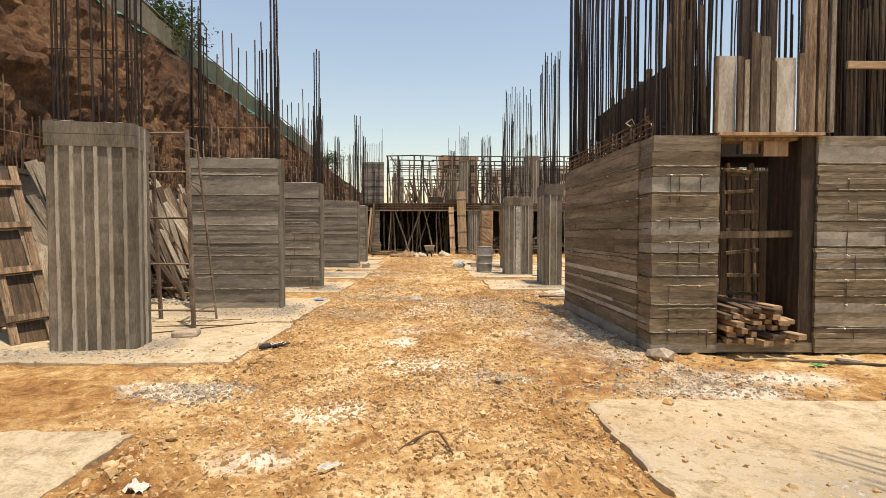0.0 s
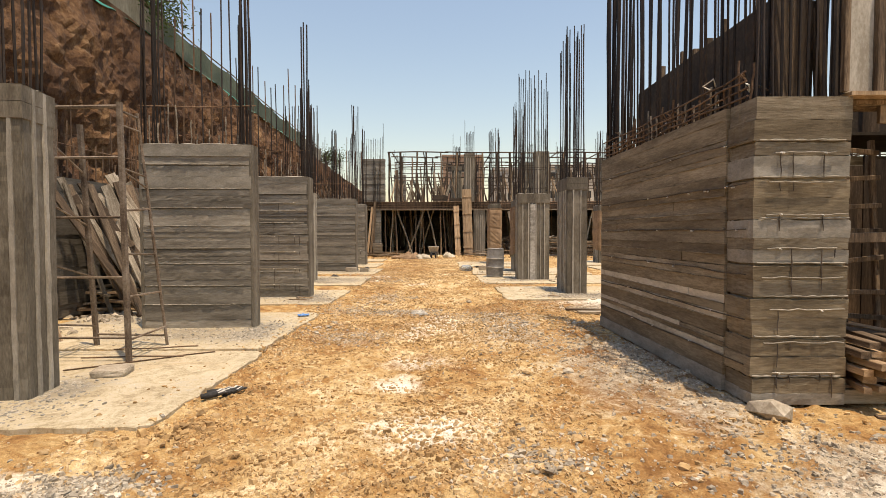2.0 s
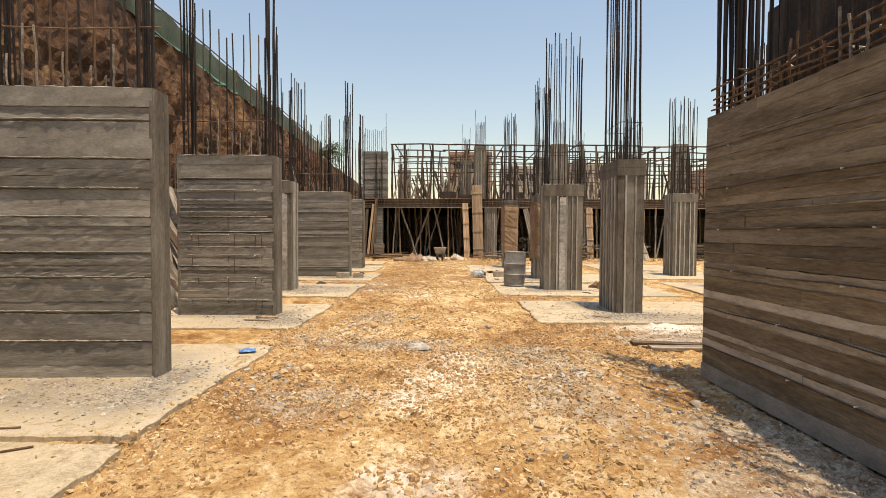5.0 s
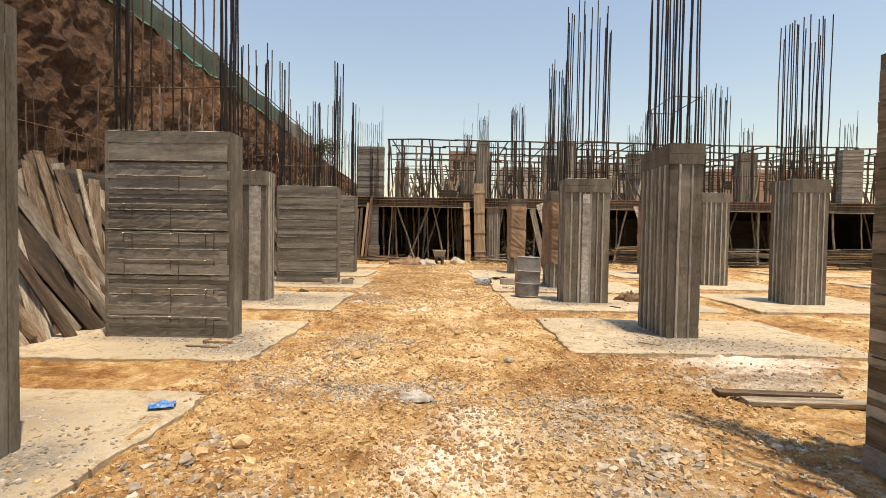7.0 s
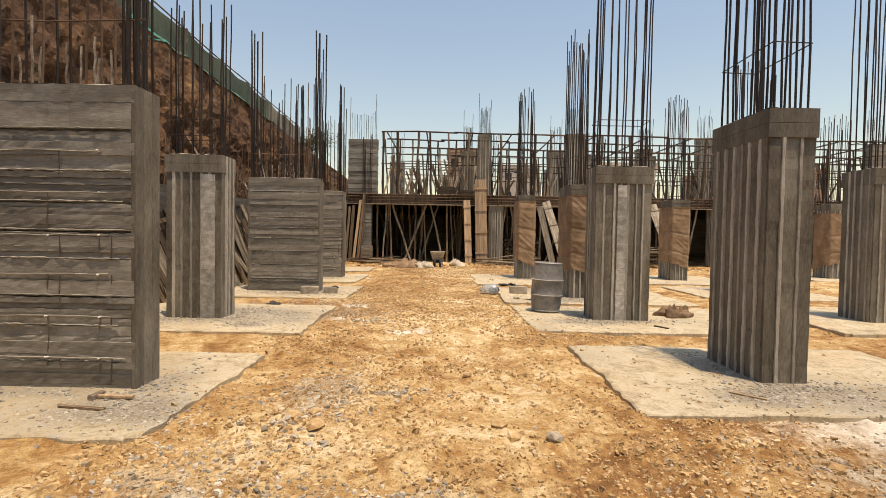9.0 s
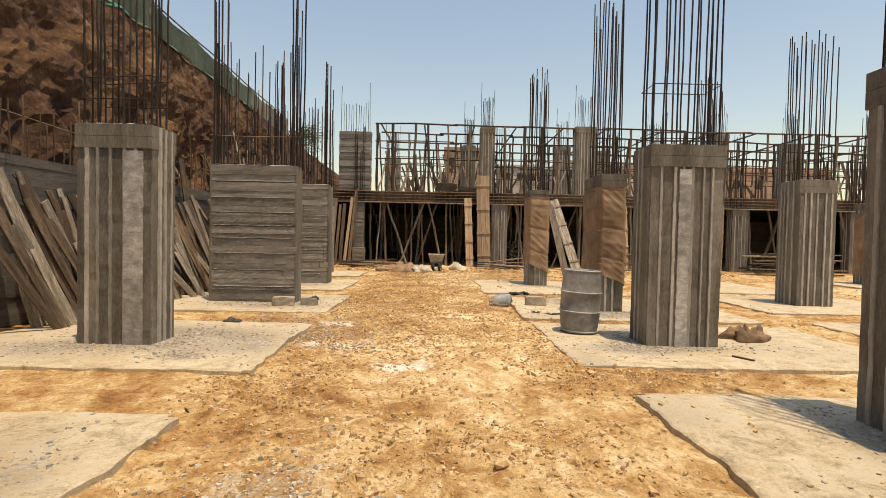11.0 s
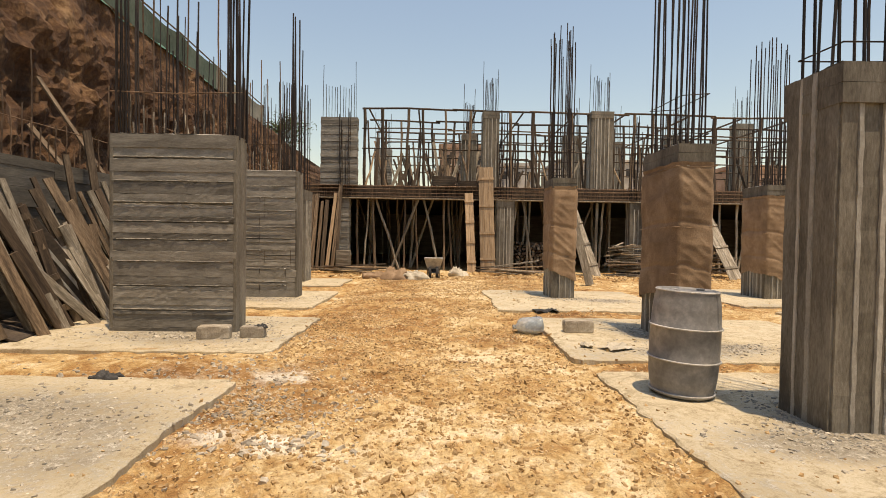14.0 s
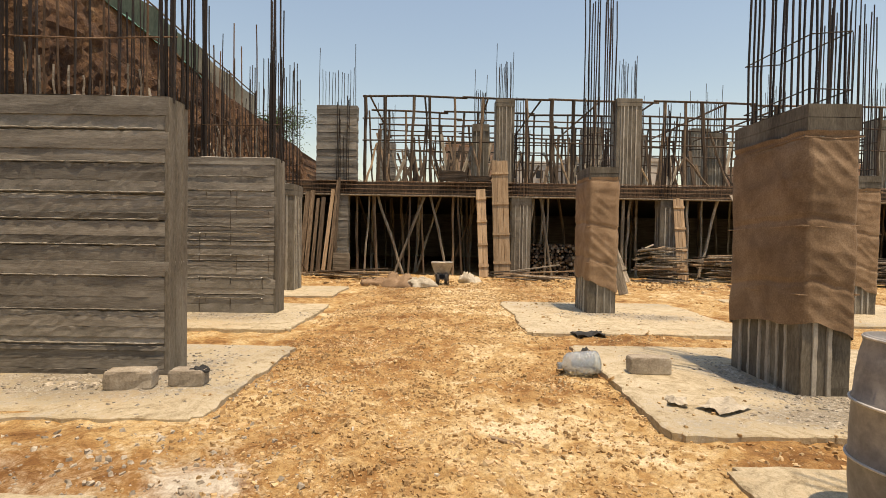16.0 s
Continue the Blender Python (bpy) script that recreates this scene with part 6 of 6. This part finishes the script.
stick((2.4, 11.5), (3.6, 11.45), 0.16, 0.05, WOOD_DUSTY, "cement-splashed plank lying on gravel", "plank", "timber_plank")
stick((2.2, 11.62), (3.4, 11.68), 0.12, 0.04, WOOD, "old plank lying on gravel", "plank", "timber_plank")
stick((-0.49, 20.27), (-0.28, 20.05), 0.045, 0.02, WOOD_PALE, "pale splinter of wood on soil")
stick((2.33, 13.92), (2.56, 13.7), 0.025, 0.018, WOOD_PALE, "thin stick lying on concrete pad")
stick((3.08, 17.52), (3.22, 17.3), 0.035, 0.02, PLY_DARK, "thin dark batten lying on concrete pad")
stick((-3.25, 11.32), (-3.05, 11.56), 0.04, 0.02, WOOD_PALE, "short pale stick on soil")
stick((-3.64, 13.16), (-3.22, 13.10), 0.035, 0.025, WOOD, "short dark stick on concrete pad")
stick((4.3, 6.0), (7.5, 5.2), 0.05, 0.03, PLY_DARK, "long dark batten lying before the wall")
stick((3.5, 6.12), (4.5, 5.95), 0.05, 0.03, WOOD, "long batten lying before the wall")
stick((4.75, 6.15), (4.95, 6.0), 0.05, 0.03, CLOTH_WHITE, "white plastic strip on soil")

h = thing("club_hammer", "wooden-handled hammer lying on concrete pad", "hammer", at=pose(-3.5, 13.40, 0.045, 0, 0, -3))
part("handle", Shape().bar(0.035, 0.03, 0, 0.34, 0.006, along((0, 0, 0), (0.34, 0, 0), (0, 0, 1))), WOOD_PALE, h)
part("head", Shape().bar(0.05, 0.05, -0.07, 0.07, 0.008, along((0, 0, 0), (0, 1, 0), (0, 0, 1))), STEEL_RUST, h)

br = Shape().tube([(-0.36, 3.48, -0.02), (-0.24, 3.62, 0.015), (-0.12, 3.74, 0.03), (-0.06, 3.74, 0.03), (-0.0, 3.6, 0.005), (0.04, 3.48, -0.02)], 0.008, 6)
solo("bent_rebar", br, REBAR_RUST, "bent rusty steel bar lying on soil", "rebar")


def glove(x, y, turn, seed):
    g = random.Random(seed)
    ob = thing("work_glove", "dirty black and white striped work glove on soil", "glove", "pair of gloves", at=pose(x, y, ground_z(x, y) + 0.03, 0, 0, turn))
    part("palm", Shape().tube([(-0.10, 0, 0), (-0.03, 0, 0.0), (0.04, 0, 0.0)], [0.022, 0.03, 0.028], 8), CLOTH_DARK, ob, smooth=True)
    for i in range(4):
        yy = -0.036 + 0.024 * i
        part("finger", Shape().tube([(0.04, yy, 0), (0.09, yy * 1.3 + g.uniform(-0.01, 0.01), 0.015), (0.135, yy * 1.5, g.uniform(-0.015, 0.01))], [0.016, 0.015, 0.011], 6), CLOTH_WHITE if i % 2 else CLOTH_DARK, ob, smooth=True)


glove(-2.28, 6.5, 40, 1)
glove(-2.18, 6.68, 60, 2)
glove(-2.30, 6.66, 20, 3)


def sheet(name, x, y, w, l, turn, material, label, category, seed, rise=0.03):
    rows = [[(w * (i / 6 - 0.5) * (1 + 0.25 * noise.noise(Vector((j * 0.5, seed, 1)))), l * (j / 6 - 0.5) * (1 + 0.25 * noise.noise(Vector((i * 0.5, seed, 2)))), rise * (0.5 + noise.noise(Vector((i * 0.6, j * 0.6, seed))))) for i in range(7)] for j in range(7)]
    return solo(name, Shape().grid(rows), material, label, category, m=pose(x, y, ground_z(x, y) + 0.012, 0, 0, turn))


sheet("blue_wrapper", -2.70, 10.97, 0.2, 0.16, 20, BLUE, "small blue printed plastic wrapper on pad", "wrapper", 1)
sheet("torn_paper", 1.6, 20.85, 0.42, 0.26, 30, PAPER, "torn pale cement-bag paper on pad", "paper", 2, 0.05)
sheet("torn_paper", 1.25, 20.98, 0.24, 0.16, 70, PAPER, "torn pale cement-bag paper on pad", "paper", 7, 0.05)
sheet("torn_paper", -0.75, 3.2, 0.16, 0.07, 35, CLOTH_WHITE, "crumpled white paper scrap on soil", "paper", 3, 0.04)
sheet("torn_paper", -1.8, 2.95, 0.12, 0.1, 0, CLOTH_WHITE, "crumpled white paper scrap on soil", "paper", 4, 0.05)
sheet("green_wrapper", 4.26, 5.78, 0.16, 0.08, 0, GREEN_BAG, "bright green plastic scrap on soil", "wrapper", 5)
sheet("dark_sheet", 1.42, 24.25, 0.5, 0.3, 10, CLOTH_DARK, "scrap of dark plastic at the pad edge", "plastic", 6, 0.08)
lump("crushed_bottle", -0.62, 11.42, 0.15, 0.065, 0.07, CLOTH_WHITE, "crushed pale plastic bottle lying on soil", "bottle", 12, 0.25)
lump("dark_rag", -3.95, 19.3, 0.16, 0.09, 0.09, CLOTH_DARK, "crumpled dark rag on gravel", "rag", 13, 0.5)
lump("dark_rag", 0.86, 22.45, 0.14, 0.1, 0.16, CLOTH_DARK, "small dark rag lying beside a bottle", "rag", 14, 0.5, 0.0)


# ---- stones ----
ICO = [Vector(q).normalized() for q in ((0, 1, 1.6), (0, -1, 1.6), (0, 1, -1.6), (0, -1, -1.6), (1, 1.6, 0), (-1, 1.6, 0), (1, -1.6, 0), (-1, -1.6, 0), (1.6, 0, 1), (-1.6, 0, 1), (1.6, 0, -1), (-1.6, 0, -1))]
ICO_F = [(0, 1, 8), (0, 8, 4), (0, 4, 5), (0, 5, 9), (0, 9, 1), (1, 6, 8), (8, 6, 10), (8, 10, 4), (4, 10, 2), (4, 2, 5), (5, 2, 11), (5, 11, 9), (9, 11, 7), (9, 7, 1), (1, 7, 6), (3, 6, 7), (3, 10, 6), (3, 2, 10), (3, 11, 2), (3, 7, 11)]


CHIP = np.array([(x, y, z) for z in (-1, 1) for x, y in ((-1, -1), (1, -1), (1, 1), (-1, 1))]) * 0.62
CHIP_F = np.array([(0, 2, 1), (0, 3, 2), (4, 5, 6), (4, 6, 7), (0, 1, 5), (0, 5, 4), (1, 2, 6), (1, 6, 5), (2, 3, 7), (2, 7, 6), (3, 0, 4), (3, 4, 7)])


def scatter(name, count, seed, pick, size, material, label, on_pads=0.05, flat=(0.35, 0.8), clump=0.0):
    g = np.random.default_rng(seed)
    P = pick(g, count)
    Z = ground_height(P[:, 0], P[:, 1])
    keep = np.ones(count, bool)
    if clump:
        keep = g.random(count) < np.clip(0.5 + clump * fbm(P[:, 0], P[:, 1], 0.8, 4, 61), 0.04, 1)
    for x0, x1, y0, y1 in PADS:
        inside = (P[:, 0] > x0) & (P[:, 0] < x1) & (P[:, 1] > y0) & (P[:, 1] < y1)
        Z[inside] = 0.02
        keep &= ~inside | (g.random(count) < on_pads)
    P, Z = P[keep], Z[keep]
    count = len(P)
    s = size(g, count)
    top = np.where(CHIP[:, 2:3] > 0, g.uniform(0.45, 0.9, (count, 1, 1)), 1.0)
    V = CHIP[None] * np.concatenate([top, top, np.ones_like(top)], -1) + g.uniform(-0.3, 0.3, (count, 8, 3))
    V = V * (s[:, None, None] * np.stack([np.ones(count), g.uniform(0.5, 1.0, count), g.uniform(*flat, count)], -1)[:, None, :])
    a = g.uniform(0, 6.28, count)
    c, n = np.cos(a)[:, None], np.sin(a)[:, None]
    X, Y = V[..., 0] * c - V[..., 1] * n, V[..., 0] * n + V[..., 1] * c
    tilt = g.uniform(-0.35, 0.35, (count, 1))
    co = np.stack([X + P[:, 0:1], Y + P[:, 1:2], V[..., 2] + X * tilt + (Z + 0.14 * s)[:, None]], -1).reshape(-1, 3)
    F = (CHIP_F[None] + 8 * np.arange(count)[:, None, None]).reshape(-1, 3)
    me = bpy.data.meshes.new(name)
    me.from_pydata(co.tolist(), [], F.tolist())
    me.materials.append(material)
    tagged(new(name, me), label, "stones", kind="stuff")


def on_track(g, n):
    y = 0.5 + 33 * g.random(n) ** 1.2
    x = g.uniform(-3.0, 2.6, n)
    x = np.where((x > 1.1) & (y > 4.2) & (y < 10.6) & (g.random(n) < 0.85), x - g.uniform(1.4, 3.4, n), x)
    return np.stack([x, y], -1)


def small(lo, hi, k=3.2):
    return lambda g, n: lo + (hi - lo) * g.random(n) ** k


def near_spots(spots, k):
    def pick(g, n):
        i = g.integers(0, len(spots), n)
        q = np.array(spots)[i]
        return np.stack([q[:, 0] + g.normal(0, 1, n) * q[:, 2] * k, q[:, 1] + g.normal(0, 1, n) * q[:, 3] * k], -1)
    return pick


scatter("soil_clods", 230000, 1, on_track, small(0.006, 0.034, 2.9), STONE, "scattered clods and small stones on soil", clump=0.75)
scatter("soil_lumps", 9000, 12, on_track, small(0.018, 0.05, 2.6), STONE, "crumbling lumps of dry soil", clump=1.3)
scatter("grey_gravel", 17000, 2, near_spots(GRAVEL, 0.55), small(0.005, 0.034, 2.8), STONE_GREY, "loose grey gravel and concrete crumbs", 0.25)
scatter("side_stones", 6000, 3, lambda g, n: np.stack([g.uniform(2.5, 16, n), g.uniform(3, 34, n)], -1), small(0.008, 0.045), STONE, "scattered stones on soil")
scatter("pad_crumbs", 9000, 4, lambda g, n: np.stack([np.where(g.random(n) < 0.5, g.uniform(-6.2, -2.5, n), g.uniform(0.9, 5, n)), g.uniform(1, 32, n)], -1), small(0.004, 0.020), STONE_GREY, "concrete crumbs on the pads", 1.0, (0.2, 0.5), 1.8)
HEAPS = [(0.62, 3.3, 0.3, 0.26), (-2.0, 3.45, 0.16, 0.5), (-1.6, 13.1, 0.3, 0.25), (-2.3, 8.9, 0.2, 1.2), (-2.2, 5.9, 0.3, 0.25), (-2.0, 16.7, 0.3, 0.35), (-0.5, 13.6, 0.5, 0.3), (-1.7, 9.6, 0.3, 0.3), (1.0, 16.7, 0.2, 0.4), (2.4, 6.0, 0.4, 0.2), (1.5, 10.2, 0.3, 0.3), (0.5, 16.2, 0.8, 1.5)]
SHARDS = [(-2.05, 10.1, 0.28, 0.35), (0.85, 9.95, 0.25, 0.3), (1.15, 10.35, 0.15, 0.15), (2.2, 10.6, 0.3, 0.2), (-0.92, 13.88, 0.3, 0.15), (-1.6, 13.1, 0.25, 0.3), (-1.8, 17.8, 0.35, 0.2), (-4.3, 21.25, 0.35, 0.12), (0.6, 5.2, 0.3, 0.15)]
scatter("broken_shards", 700, 9, near_spots(SHARDS, 0.7), small(0.012, 0.065, 2.2), STONE_GREY, "flat broken shards of stone and mortar", 1.0, (0.2, 0.5))
scatter("wall_rubble", 260, 14, near_spots([(-6.2, 10.9, 0.55, 0.45), (-6.4, 8.9, 0.4, 0.5)], 0.7), small(0.03, 0.14, 1.5), STONE_GREY, "grey broken lumps of concrete by the wall", 1.0, (0.3, 0.7))
scatter("frame_rubble", 1600, 8, lambda g, n: np.stack([g.uniform(-5.5, 12, n), 33.2 + g.normal(0, 0.8, n)], -1), small(0.02, 0.12), STONE, "rubble strewn before the frame")
scatter("rubble_heaps", 1500, 5, near_spots(HEAPS, 0.6), small(0.01, 0.055), STONE, "small heaps of broken soil and rubble", 0.3)


scatter("ash_crumbs", 9000, 7, near_spots(ASH, 0.6), small(0.005, 0.030, 2.6), STONE_GREY, "grey crumbs of mortar and ash on the pads", 1.0, (0.2, 0.6))
scatter("mortar_crumbs", 11000, 6, near_spots(FEET, 1.3), small(0.005, 0.030), MORTAR, "pale mortar crumbs fallen round the column feet", 1.0, (0.2, 0.6))


def rock(x, y, r, seed, material=STONE):
    g = random.Random(seed)
    v = [Vector((q.x * r * g.uniform(0.7, 1.25), q.y * r * g.uniform(0.6, 1.0), q.z * r * g.uniform(0.4, 0.65))) for q in ICO]
    solo("stone", Shape().add(v, ICO_F), material, "broken pale stone lying on the ground", "stone", "loose stones", m=pose(x, y, ground_z(x, y) + 0.22 * r, 0, 0, g.uniform(0, 360)))


for i, (x, y, r) in enumerate(((1.22, 7.4, 0.1), (1.92, 4.37, 0.08), (2.62, 6.12, 0.26), (1.08, 16.74, 0.08), (0.0, 13.0, 0.1), (0.08, 12.8, 0.1), (0.37, 12.7, 0.1), (-1.45, 12.95, 0.12), (-1.7, 13.2, 0.1), (-1.55, 13.35, 0.1),
                               (-0.95, 6.65, 0.07), (-0.8, 6.6, 0.06), (0.75, 7.3, 0.09), (-2.5, 4.2, 0.07), (-1.9, 3.5, 0.07), (-2.05, 3.1, 0.08), (-2.35, 5.55, 0.09), (0.85, 5.6, 0.08), (1.45, 5.2, 0.07), (2.0, 9.4, 0.09),
                               (0.5, 8.8, 0.08), (-1.1, 9.0, 0.09), (0.9, 13.4, 0.08), (-0.2, 14.4, 0.09), (2.2, 12.4, 0.1), (-1.8, 10.4, 0.12), (-2.0, 10.2, 0.09), (-0.9, 17.2, 0.07), (0.2, 18.6, 0.06), (-0.6, 18.8, 0.06), (4.9, 12.6, 0.1), (-1.45, 20.5, 0.06))):
    rock(x, y, r * 0.75, i, STONE_GREY if i in (0, 2, 6, 19) else STONE)


# ---- distance ----
def far_house(x0, x1, y0, y1, h, material, label, floors, cols):
    b = thing("far_building", label, "building", "far buildings")
    part("wall", Shape().box(x0, x1, y0, y1, -0.05, h), material, b)
    part("parapet", Shape().box(x0 - 0.15, x1 + 0.15, y0 - 0.15, y1 + 0.15, h, h + 0.5), material, b)
    for i in range(floors):
        for j in range(cols):
            x = x0 + (x1 - x0) * (j + 0.5) / cols
            z = h * (i + 0.35) / floors
            w = part("window", Shape().box(x - 0.5, x + 0.5, y0 - 0.03, y0 + 0.05, z, z + 1.2), RUBBER, b)
            part("sill", Shape().box(x - 0.6, x + 0.6, y0 - 0.12, y0 - 0.032, z - 0.1, z - 0.002), PLASTER_HAZY, w)


far_house(-0.5, 5.5, 80, 88, 13.0, BRICK, "far orange brick building beyond the site", 4, 3)
far_house(16, 30, 84, 96, 12.0, PLASTER_HAZY, "far plaster building paled by haze beyond the site", 4, 5)
far_house(38, 52, 80, 92, 11.0, BRICK, "far orange brick building beyond the site", 3, 5)
far_house(8.5, 14.5, 92, 100, 12.5, PLASTER_HAZY, "far plaster building paled by haze beyond the site", 4, 3)
